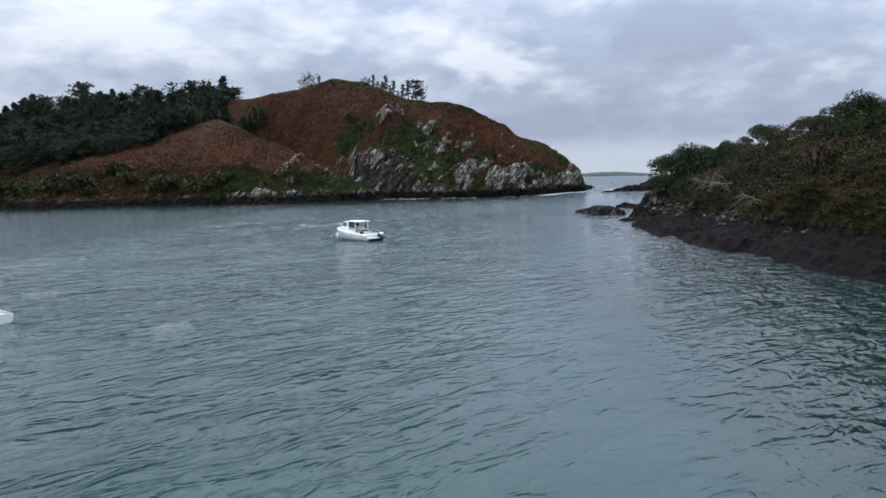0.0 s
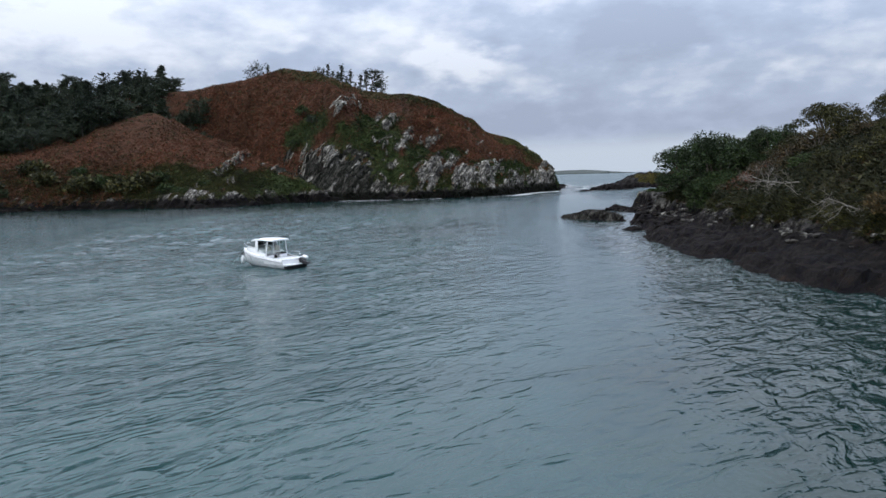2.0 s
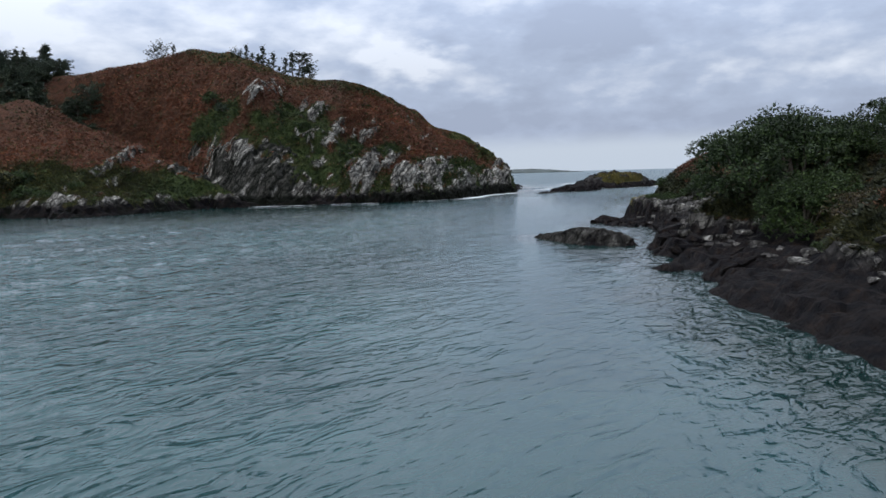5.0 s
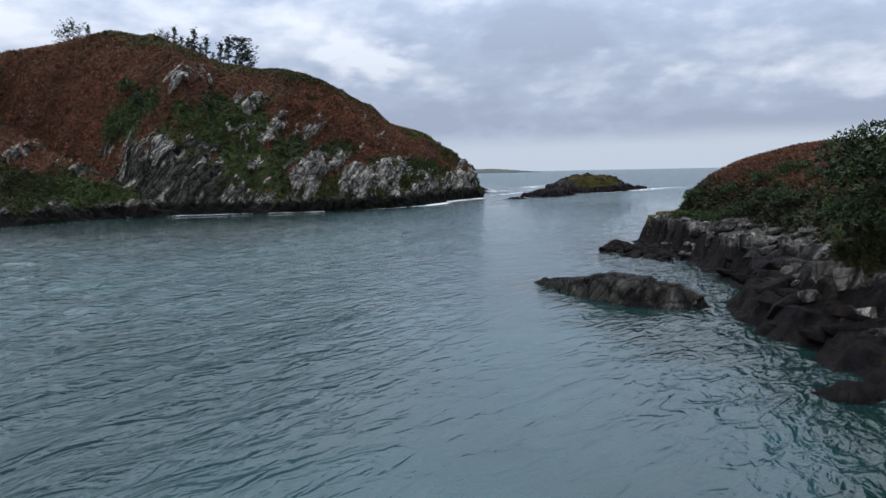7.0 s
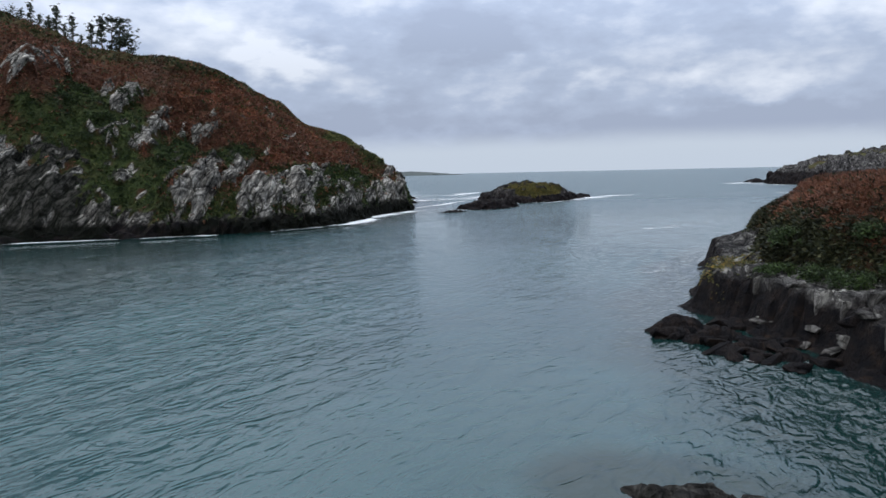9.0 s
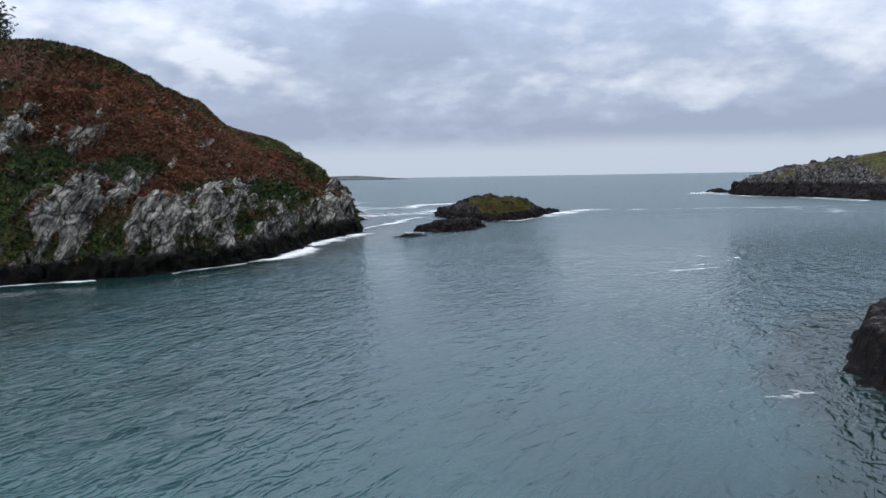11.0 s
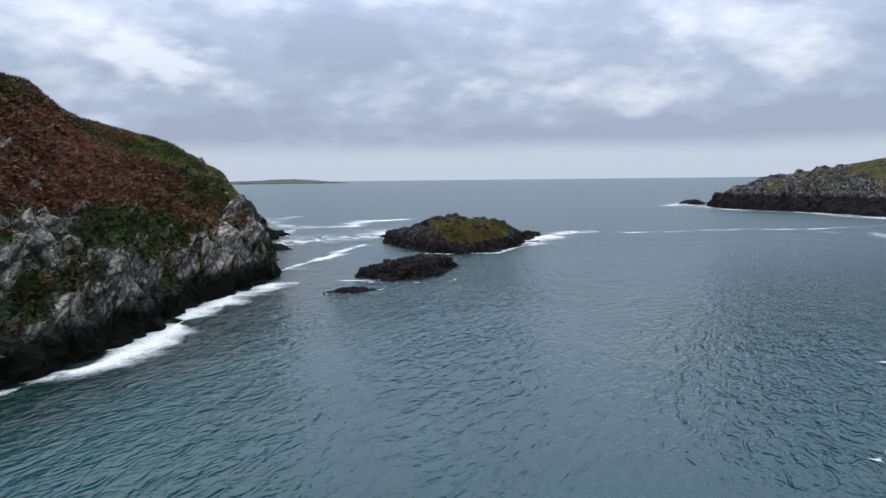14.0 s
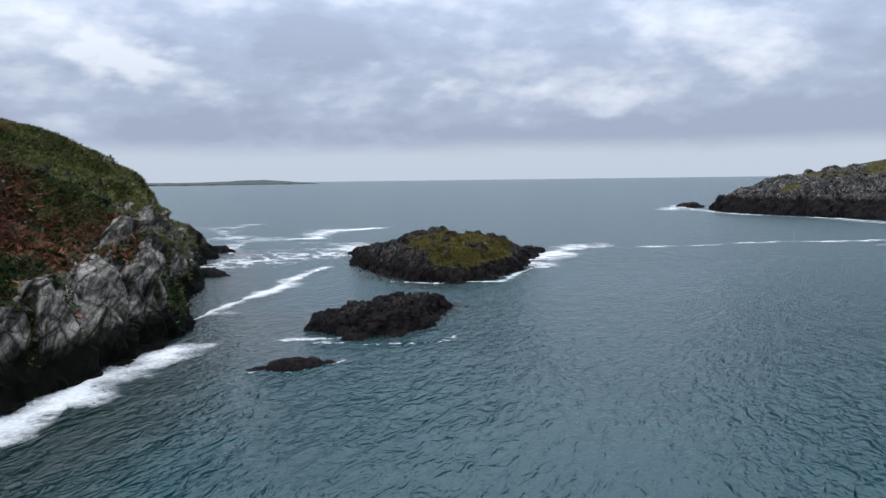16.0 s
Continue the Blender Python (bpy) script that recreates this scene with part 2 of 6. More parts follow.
def ground_material(name, pale, dark, lichen, turf_a, turf_b, tide_line=1.5, streak=0.0, tide_wave=4.5):
    """Stone where the mask says rock, else turf, bracken litter or moss."""
    k = Nodes(name, 0.88, 0.07)
    col, relief, tide = rock_colour(k, pale, dark, lichen, tide_line, tide_wave)
    rust = k.ramp(k.noise(0.9, 6, 0.65), (0.3, (0.028, 0.017, 0.012)), (0.55, (0.060, 0.027, 0.016)), (0.75, (0.095, 0.043, 0.024)))
    turf = k.ramp(k.noise(0.7, 6, 0.65), (0.3, turf_a), (0.7, turf_b))
    cover = k.mix(k.attr("green"), rust, turf)
    soft = k.noise(5.0, 6, 0.7)
    # turf and dark clefts reach up between the ribs of rock
    cleft = k.noise(0.9, 5, 0.6, k.mapped((1.0, 0.16, 0.16), (0, 0, 16), (0, -26, 0)), 0.5)
    ragged = k.math("ADD", k.math("MULTIPLY", k.math("SUBTRACT", k.noise(1.6, 6, 0.65), 0.5), 0.6), k.math("MULTIPLY", k.math("SUBTRACT", cleft, 0.5), streak))
    bare = k.ramp(k.math("ADD", k.attr("rock"), ragged), (0.42, 0.0), (0.52, 1.0))
    # green on stone makes it dark and dull: moss and seepage, and painted shade
    damp_shade = k.ramp(k.math("ADD", k.attr("green"), k.math("MULTIPLY", k.math("SUBTRACT", k.noise(0.5, 5, 0.65), 0.5), 1.1)), (0.40, 0.0), (0.66, 0.95))
    col = k.mix(damp_shade, col, k.mix(0.88, turf_a, k.mix(1.0, col, (0.17, 0.165, 0.165), "MULTIPLY")))
    colour = k.mix(bare, cover, col)
    height = k.math("ADD", relief, k.math("MULTIPLY", soft, 0.25))
    return k.done(colour, k.bump(height, 1.0, 0.6))


def leaf_material(name, a, b, c, rough=0.7):
    """Leaves: each its own tone, drifting in patches over metres."""
    k = Nodes(name, rough, 0.25)
    each = k.geo.outputs["Random Per Island"]
    col = k.ramp(each, (0.0, a), (0.55, b), (1.0, c))
    patch = k.ramp(k.noise(0.35, 3), (0.3, 0.55), (0.7, 1.25))
    broad = k.ramp(k.noise(0.055, 4, 0.6), (0.34, (0.62, 0.70, 0.72)), (0.50, (1.0, 1.0, 1.0)), (0.66, (1.22, 1.12, 1.0)))
    return k.done(k.mix(1.0, k.mix(1.0, col, patch, "MULTIPLY"), broad, "MULTIPLY"))


def plain_material(name, colour, rough=0.5, metal=0.0, spread=0.06, scale=6.0, spec=0.4):
    k = Nodes(name, rough, spec)
    k.bsdf.inputs["Metallic"].default_value = metal
    n = k.noise(scale, 5, 0.6)
    low, high = tuple(c * (1 - spread) for c in colour), tuple(min(1, c * (1 + spread)) for c in colour)
    return k.done(k.ramp(n, (0.3, low), (0.7, high)), k.bump(n, 0.1, 0.01), k.ramp(n, (0.3, rough * 0.85), (0.7, min(1, rough * 1.15))))


def water_material():
    """Sea water: a teal body under a mirror skin of wind ripples whose crests run slantwise across the cove."""
    k = Nodes("sea_water", 0.035, 0.5)
    k.bsdf.inputs["IOR"].default_value = 1.333
    place = k.nt.nodes.new("ShaderNodeSeparateXYZ")
    k.nt.links.new(k.geo.outputs["Position"], place.inputs[0])
    # the open sea outside the cove is rougher
    sea = k.ramp(k.math("MULTIPLY", k.math("ADD", place.outputs[1], k.math("MULTIPLY", place.outputs[0], 0.35)), 0.001), (0.14, 0.0), (0.26, 1.0))
    far = k.ramp(k.math("MULTIPLY", k.math("ADD", place.outputs[1], k.math("MULTIPLY", place.outputs[0], 0.35)), 0.001), (0.25, 0.0), (0.36, 1.0))
    # sand shows through the shallows at the head of the cove
    sand = k.ramp(k.math("ADD", k.math("MULTIPLY", place.outputs[1], 0.01), k.math("MULTIPLY", k.noise(0.03, 4, 0.55), 0.5)), (0.35, 1.0), (0.95, 0.0))
    bed = k.noise(0.05, 5, 0.6, None, 0.6)
    col = k.ramp(bed, (0.36, DEEP[0]), (0.66, DEEP[1]))
    col = k.mix(sand, col, k.ramp(bed, (0.36, SANDY[0]), (0.66, SANDY[1])))
    col = k.mix(k.math("MULTIPLY", sea, 0.8), col, OPEN)
    # the shores' dark reflection is painted into the body colour of the water beside them
    reflection_dark = k.math("ADD", k.attr("reflection_dark"), k.math("MULTIPLY", k.math("SUBTRACT", k.noise(0.12, 4, 0.6), 0.5), 0.5))
    col = k.mix(k.ramp(reflection_dark, (0.25, 0.0), (0.75, 0.92)), col, (0.004, 0.017, 0.015))
    # ripples at four sizes, strong under the gusts and faint in the calm lane
    long = k.noise(0.42, 2, 0.5, k.mapped((0.45, 1.0, 1.0), (0, 0, -52)), 0.7)
    ripple = k.noise(1.15, 2, 0.5, k.mapped((0.45, 1.0, 1.0), (0, 0, -42)), 0.7)
    cross = k.noise(2.2, 3, 0.55, k.mapped((0.5, 1.0, 1.0), (0, 0, -70)), 0.5)
    fine = k.noise(6.0, 3, 0.6, k.mapped((0.6, 1.0, 1.0), (0, 0, -30)), 0.3)
    gust = k.math("ADD", k.attr("gust"), k.math("MULTIPLY", k.math("SUBTRACT", k.noise(0.07, 3, 0.55), 0.5), 0.5))
    gust = k.ramp(k.math("MULTIPLY", k.math("ADD", gust, k.math("MULTIPLY", sea, 0.65)), 0.667), (0.08, 0.40), (0.37, 0.85), (0.63, 1.45), (1.0, 2.1))
    crest = k.math("SUBTRACT", 1.0, k.math("MULTIPLY", k.math("ABSOLUTE", k.math("SUBTRACT", ripple, 0.5)), 2.0))
    h = k.math("ADD", k.math("MULTIPLY", long, 0.30), k.math("MULTIPLY", crest, 0.19))
    h = k.math("ADD", h, k.math("MULTIPLY", cross, 0.11))
    h = k.math("MULTIPLY", k.math("ADD", h, k.math("MULTIPLY", fine, 0.022)), gust)
    # capillary ripples too small to draw blur the mirror, less so in the lee of the shore
    lee = k.ramp(k.attr("reflection_dark"), (0.15, 0.0), (0.8, 1.0))
    blur = k.math("MULTIPLY", k.ramp(gust, (0.4, 0.14), (1.1, 0.07)), k.math("SUBTRACT", 1.0, k.math("MULTIPLY", lee, 0.6)))
    return k.done(col, k.bump(h, 1.0, 1.0), k.math("ADD", blur, k.math("MULTIPLY", far, 0.22)))

def foam_material():
    """Foam: dense where it is thick, a broken lace towards its edges."""
    k = Nodes("sea_foam", 0.8, 0.2)
    lace = k.math("MULTIPLY", k.math("ABSOLUTE", k.math("SUBTRACT", k.noise(1.1, 5, 0.65, None, 0.8), 0.5)), -4.0)
    bits = k.noise(3.4, 5, 0.65)
    amount = k.math("ADD", k.attr("thick"), k.math("ADD", k.math("MULTIPLY", lace, 0.35), k.math("MULTIPLY", bits, 0.5)))
    k.put(k.ramp(amount, (0.12, 0.0), (1.05, 0.92)), k.bsdf.inputs["Alpha"])
    tone = k.ramp(bits, (0.3, (0.50, 0.52, 0.52)), (0.6, (0.68, 0.69, 0.69)))
    return k.done(tone, k.bump(bits, 0.4, 0.05))


# body colours of the water: deep cove, sandy shallows, open sea
DEEP = ((0.010, 0.034, 0.037), (0.020, 0.058, 0.061))
SANDY = ((0.014, 0.042, 0.045), (0.030, 0.068, 0.069))
OPEN = (0.002, 0.034, 0.040)
M = {
    "water": water_material(),
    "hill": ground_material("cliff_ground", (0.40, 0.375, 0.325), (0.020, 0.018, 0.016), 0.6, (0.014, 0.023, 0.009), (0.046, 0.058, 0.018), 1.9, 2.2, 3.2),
    "shore": ground_material("shore_ground", (0.15, 0.143, 0.132), (0.014, 0.013, 0.012), 0.75, (0.012, 0.014, 0.007), (0.030, 0.030, 0.013), 2.0, 0.0, 2.6),
    "whale": ground_material("whaleback_stone", (0.058, 0.054, 0.047), (0.016, 0.015, 0.013), 0.1, (0.035, 0.040, 0.014), (0.085, 0.080, 0.024), -1.0),
    "far_rock": ground_material("far_shore_ground", (0.13, 0.122, 0.115), (0.011, 0.010, 0.010), 0.5, (0.030, 0.040, 0.014), (0.065, 0.075, 0.026), 5.5),
    "isle": ground_material("islet_ground", (0.060, 0.054, 0.049), (0.009, 0.008, 0.008), 0.12, (0.035, 0.040, 0.014), (0.085, 0.080, 0.024), 1.6),
    "rust": leaf_material("bracken_fronds", (0.080, 0.030, 0.017), (0.128, 0.047, 0.024), (0.185, 0.072, 0.036)),
    "green": leaf_material("green_leaves", (0.007, 0.014, 0.004), (0.018, 0.034, 0.007), (0.048, 0.074, 0.016)),
    "olive": leaf_material("olive_leaves", (0.009, 0.012, 0.004), (0.026, 0.030, 0.008), (0.088, 0.078, 0.018)),
    "grass": leaf_material("grass_blades", (0.055, 0.064, 0.018), (0.105, 0.110, 0.028), (0.17, 0.155, 0.052)),
    "lichen": leaf_material("lichen_turf", (0.040, 0.046, 0.015), (0.095, 0.096, 0.026), (0.24, 0.15, 0.032)),
    "under": leaf_material("undergrowth_leaves", (0.006, 0.009, 0.004), (0.016, 0.020, 0.007), (0.046, 0.044, 0.015)),
    "autumn": leaf_material("autumn_leaves", (0.013, 0.011, 0.005), (0.034, 0.025, 0.009), (0.085, 0.056, 0.018)),
    "pine": leaf_material("pine_needles", (0.015, 0.026, 0.018), (0.030, 0.044, 0.026), (0.056, 0.068, 0.036)),
    "bark": plain_material("grey_bark", (0.085, 0.072, 0.06), 0.9, 0, 0.35, 5.0, 0.2),
    "twig": plain_material("bleached_twig", (0.17, 0.155, 0.135), 0.85, 0, 0.25, 9.0, 0.2),
    "foam": foam_material(),
}


# ---- shape helpers ----
def value_noise(p, seed=0):
    """Smooth lattice noise of an (n, 3) array, about -1 to 1."""
    i = np.floor(p).astype(np.int64)
    f = p - i
    f = f * f * f * (f * (f * 6 - 15) + 10)
    total = np.zeros(len(p))
    for dx in (0, 1):
        for dy in (0, 1):
            for dz in (0, 1):
                h = (i[:, 0] + dx) * 374761393 + (i[:, 1] + dy) * 668265263 + (i[:, 2] + dz) * 1274126177 + seed * 974711
                h = (h ^ (h >> 13)) * 1103515245 & 0x7FFFFFFF
                h = (h ^ (h >> 15)) * 12345677 & 0x7FFFFFFF
                w = (f[:, 0] if dx else 1 - f[:, 0]) * (f[:, 1] if dy else 1 - f[:, 1]) * (f[:, 2] if dz else 1 - f[:, 2])
                total += w * (h / 0x3FFFFFFF - 1.0)
    return total


def fractal(p, size, octaves=4, seed=0, gain=0.5):
    total, amp, norm = np.zeros(len(p)), 1.0, 0.0
    for o in range(octaves):
        total += amp * value_noise(p * (2.03**o / size) + 17.3 * o, seed + o)
        norm += amp
        amp *= gain
    return total / norm


def to_line(x, y, pts, closed=False):
    """Distance from points to a polyline, and the index along it of the nearest place."""
    pts = np.asarray(pts, float)
    ends = np.roll(pts, -1, 0) if closed else pts[1:]
    starts = pts if closed else pts[:-1]
    best, where = np.full(x.shape, 1e9), np.zeros(x.shape)
    for k, (a, b) in enumerate(zip(starts, ends)):
        d = b[:2] - a[:2]
        s = np.clip(((x - a[0]) * d[0] + (y - a[1]) * d[1]) / max(1e-9, d @ d), 0, 1)
        r = np.hypot(x - a[0] - s * d[0], y - a[1] - s * d[1])
        near = r < best
        best, where = np.where(near, r, best), np.where(near, k + s, where)
    return best, where


def inside(x, y, pts):
    hit = np.zeros(x.shape, bool)
    for a, b in zip(pts, pts[1:] + pts[:1]):
        cross = (a[1] > y) != (b[1] > y)
        hit ^= cross & (x < (b[0] - a[0]) * (y - a[1]) / (b[1] - a[1] if b[1] != a[1] else 1e-9) + a[0])
    return hit


def shore_distance(x, y, coast, ragged=1.0):
    """Metres inland of a ragged coast; negative out at sea."""
    p = np.stack([x, y, 0 * x], 1)
    wx = x + ragged * (1.8 * fractal(p, 9, 3, 3) + 0.7 * fractal(p, 2.2, 2, 5))
    wy = y + ragged * (1.8 * fractal(p, 9, 3, 9) + 0.7 * fractal(p, 2.2, 2, 11))
    d, _ = to_line(wx, wy, coast, True)
    return np.where(inside(wx, wy, coast), d, -d)


def along(line, where):
    z = np.array([q[2] for q in line], float)
    return np.interp(where, np.arange(len(z)), z)


def steps(*spans):
    """Grid lines from stretches of (start, end, step)."""
    out = []
    for a, b, s in spans:
        out.extend(np.arange(a, b - 1e-6, s))
    return np.array(out + [spans[-1][1]])


def smooth(a, b, v):
    t = np.clip((v - a) / (b - a), 0, 1)
    return t * t * (3 - 2 * t)


def raw_mesh(name, verts, faces, material, smooth_faces=False):
    me = bpy.data.meshes.new(name)
    verts, faces = np.asarray(verts, np.float32), np.asarray(faces, np.int32)
    n, k = faces.shape
    me.vertices.add(len(verts))
    me.vertices.foreach_set("co", verts.ravel())
    me.loops.add(n * k)
    me.loops.foreach_set("vertex_index", faces.ravel())
    me.polygons.add(n)
    me.polygons.foreach_set("loop_start", np.arange(0, n * k, k, dtype=np.int32))
    me.polygons.foreach_set("loop_total", np.full(n, k, np.int32))
    me.polygons.foreach_set("use_smooth", np.full(n, smooth_faces, bool))
    me.materials.append(material)
    me.update(calc_edges=True)
    return me


def part(name, bm, material, parent, label=""):
    """Links a bmesh, or a ready mesh, as one object under a thing or a part."""
    if isinstance(bm, bmesh.types.BMesh):
        me = bpy.data.meshes.new(name)
        bm.to_mesh(me)
        bm.free()
        me.materials.append(material)
    else:
        me = bm
    ob = new(name, me)
    ob.parent = parent
    return tagged(ob, label)


BEDS = np.array([0.86, -0.25, -0.44])
DIP = np.array([0.44, -0.05, 0.896])
STRIKE = np.array([0.24, 0.966, -0.06])


def bedded(p, thick, seed, octaves=4, stretch=4.0):
    """Noise drawn out along the beds: thin across them, long down the dip."""
    q = np.stack([p @ BEDS / thick, p @ DIP / (thick * stretch), p @ STRIKE / (thick * stretch * 0.8)], 1)
    return fractal(q, 1.0, octaves, seed, 0.55)


def land(name, gx, gy, height, material, label, relief=1.0, bed=2.2, depth=-1.6, veg=None, blocky=0.0):
    """A stretch of land over a grid: its height, then bedded rock relief pushed out of the slopes; masks for rock and green."""
    X, Y = np.meshgrid(gx, gy)
    x, y = X.ravel(), Y.ravel()
    z, inland = height(x, y)
    nx, ny = len(gx), len(gy)
    Z = z.reshape(ny, nx)
    zy, zx = np.gradient(Z, gy, gx)
    nrm = np.stack([-zx.ravel(), -zy.ravel(), np.ones(x.size)], 1)
    steep = np.hypot(zx, zy).ravel()
    nrm /= np.linalg.norm(nrm, axis=1)[:, None]
    p = np.stack([x, y, z], 1)
    big = fractal(p, 16, 3, 21)
    rock = smooth(0.55, 1.15, steep + 0.55 * big + 0.35 * fractal(p, 5, 3, 22))
    rock = np.maximum(rock, smooth(2.4, 0.9, z + 0.8 * big))
    green = smooth(-0.15, 0.25, fractal(p, 22, 3, 31))
    if veg is not None:
        rock, green = veg(x, y, z, inland, steep, rock, green, p)
    # beds stand out as ribs, split by seams, broken across by joints
    rib = 1 - 2.2 * np.abs(bedded(p, bed, 41, 3))
    seam = 1 - 2.2 * np.abs(bedded(p, bed * 0.4, 44, 3, 5.0))
    joint = p @ np.array([0.25, 0.3, 0.92]) / (bed * 1.1) + 1.3 * fractal(p, 4, 2, 47)
    jaw = np.abs(joint - np.floor(joint) - 0.5) * 2
    push = 0.85 * (rib - 0.5) + 0.40 * (seam - 0.5) + 0.8 * fractal(p, 5, 4, 43, 0.55) + 0.35 * (1 - 2 * np.abs(fractal(p, 2.4, 3, 45))) - 0.40 * smooth(0.78, 1.0, jaw)
    if blocky:
        cells = np.floor(np.stack([x / (2.2 * bed) + y / (5 * bed), y / (1.6 * bed) - x / (4 * bed), z / (0.5 * bed)], 1) + 0.5 * fractal(p, 3, 2, 49)[:, None])
        push += blocky * np.sin(cells[:, 0] * 12.9 + cells[:, 1] * 78.2 + cells[:, 2] * 37.7)
    low = smooth(-1.2, 0.2, z)
    soft = 0.30 * fractal(p, 3, 3, 51)
    amount = relief * (rock * (push + 0.25) + (1 - rock) * soft) * low
    p = p + nrm * amount[:, None]
    idx = np.arange(nx * ny).reshape(ny, nx)
    quads = np.stack([idx[:-1, :-1], idx[:-1, 1:], idx[1:, 1:], idx[1:, :-1]], -1).reshape(-1, 4)
    quads = quads[z[quads].max(1) > depth]
    used = np.unique(quads)
    remap = np.full(nx * ny, -1)
    remap[used] = np.arange(len(used))
    quads, p, rock, green = remap[quads], p[used], rock[used], green[used]
    me = raw_mesh(name, p, quads, material, False)
    for key, vals in (("rock", rock), ("green", green)):
        a = me.attributes.new(key, "FLOAT", "POINT")
        a.data.foreach_set("value", vals.astype(np.float32))
    ob = tagged(new(name, me), label, "headland", kind="structure")
    return ob, p, quads, rock, green


def scatter(rng, p, quads, weight, count):
    """Places on the land, picked by area and weight, with the land's own normals."""
    a, b, c, d = (p[quads[:, i]] for i in range(4))
    n = np.cross(c - a, d - b)
    area = 0.5 * np.linalg.norm(n, axis=1)
    w = area * weight[quads].mean(1)
    pick = rng.choice(len(quads), count, p=w / w.sum())
    u, v = rng.random((2, count, 1))
    pos = (1 - v) * ((1 - u) * a[pick] + u * b[pick]) + v * ((1 - u) * d[pick] + u * c[pick])
    return pos, n[pick] / (2 * area[pick, None] + 1e-9)


def leaves(rng, centres, axes, per, spread, length, width, droop=0.3, lift=0.55, blades=False):
    """Leaves as diamonds, or blades as slim triangles, round each centre: arrays of corners and faces."""
    n = len(centres) * per
    c = np.repeat(centres, per, 0)
    ax = np.repeat(axes, per, 0)
    d = rng.normal(size=(n, 3))
    d /= np.linalg.norm(d, axis=1)[:, None]
    size = np.repeat(spread, per)[:, None] if isinstance(spread, np.ndarray) else spread
    grow = d * (1 - lift) + ax * lift
    grow[:, 2] += 0.25 - droop * rng.random(n)
    grow /= np.linalg.norm(grow, axis=1)[:, None]
    side = np.cross(grow, rng.normal(size=(n, 3)))
    side /= np.linalg.norm(side, axis=1)[:, None] + 1e-9
    root = c + d * size * rng.random((n, 1)) * np.array([1, 1, 0.5])
    ln = length * (0.6 + 0.8 * rng.random((n, 1)))
    wd = width * (0.6 + 0.8 * rng.random((n, 1)))
    tip = root + grow * ln - np.array([0, 0, 1]) * ln * droop * 0.4
    mid = root + grow * ln * 0.5
    if blades:
        v = np.stack([root + side * wd * 0.8, tip, root - side * wd * 0.8], 1).reshape(-1, 3)
        return v, np.arange(n * 3).reshape(-1, 3)
    v = np.stack([root, mid + side * wd, tip, mid - side * wd], 1).reshape(-1, 3)
    return v, np.arange(n * 4).reshape(-1, 4)


def stuff(name, verts, faces, material, label, category):
    return tagged(new(name, raw_mesh(name, verts, faces, material)), label, category, kind="stuff")


# ---- the bracken-covered headland with its cliffs ----
HILL_COAST = [(-400, 250), (-190, 235), (-142, 225), (-122, 206), (-108, 204), (-93, 212), (-72, 211), (-58, 203), (-49, 204), (-43, 216), (-34, 227), (-20, 231.5),
              (-4, 231.5), (8, 233), (17, 238), (27, 251), (36, 269), (43, 281), (48, 291), (47, 300), (51, 318), (53, 335), (61, 361), (50, 380), (10, 400), (-100, 420), (-400, 440)]
HILL_SPINE = [(-400, 330, 34), (-190, 310, 36), (-100, 294, 38), (-80, 284, 37.5), (-60, 279, 40), (-48, 282, 43.8), (-40, 283, 42.6), (-33, 285, 39.6), (-22, 287, 35.6), (-10, 286, 34.2), (0, 295, 31.6),
              (10, 305, 28.2), (20, 325, 24.4), (30, 340, 22.8), (40, 352, 17.0), (50, 359, 8.4), (57, 361, 2.6)]
HILL_FOOT = [(-400, 280), (-190, 264), (-120, 252), (-100, 262), (-84, 272), (-72, 270), (-60, 263), (-50, 254), (-42, 244), (-34, 236.5), (-26, 233)] + HILL_COAST[12:]
SPUR = [(-190, 262, 15), (-120, 244, 15), (-100, 254, 22), (-84, 257, 25.7), (-72, 250, 20.2), (-59, 243, 15.4), (-46, 236, 9.0), (-37, 231, 5.2), (-28.5, 227.4, 1.6)]
# weathered faces on the cliff: place along it, height, half width, half height
BARE = [(-25.2, 27.2, 2.5, 3.2), (-20.5, 28.4, 0.9, 1.2), (-11, 22.4, 1.3, 3.0), (-14.5, 25.0, 0.7, 1.5), (-6.4, 17.4, 1.7, 4.2), (1.6, 17.0, 3.3, 1.8), (-16, 17, 0.6, 2.0), (-12.2, 15.4, 0.6, 1.8), (-9.2, 14.4, 0.6, 1.6),
        (0.6, 7.6, 3.6, 5.4), (6.8, 10.2, 1.7, 2.6), (11, 5.4, 4.2, 3.8), (17.5, 6.2, 5.2, 4.4), (27, 4.4, 5.0, 2.6), (38, 4.6, 4.0, 2.4), (-14.6, 4.8, 1.3, 3.4), (-53.5, 11.5, 0.9, 3.4), (-51.0, 6.5, 0.9, 1.8), (-57.5, 6.0, 0.7, 2.4)]


def patches(x, z, spots, slant=0.42):
    """How far into the nearest of some leaning oval patches each place lies: 1 in the middle, 0 at the rim."""
    best = np.full(x.shape, -9.0)
    for a, b, rx, rz in spots:
        best = np.maximum(best, 1 - np.hypot((x - a - slant * (z - b)) / rx, (z - b) / rz))
    return best


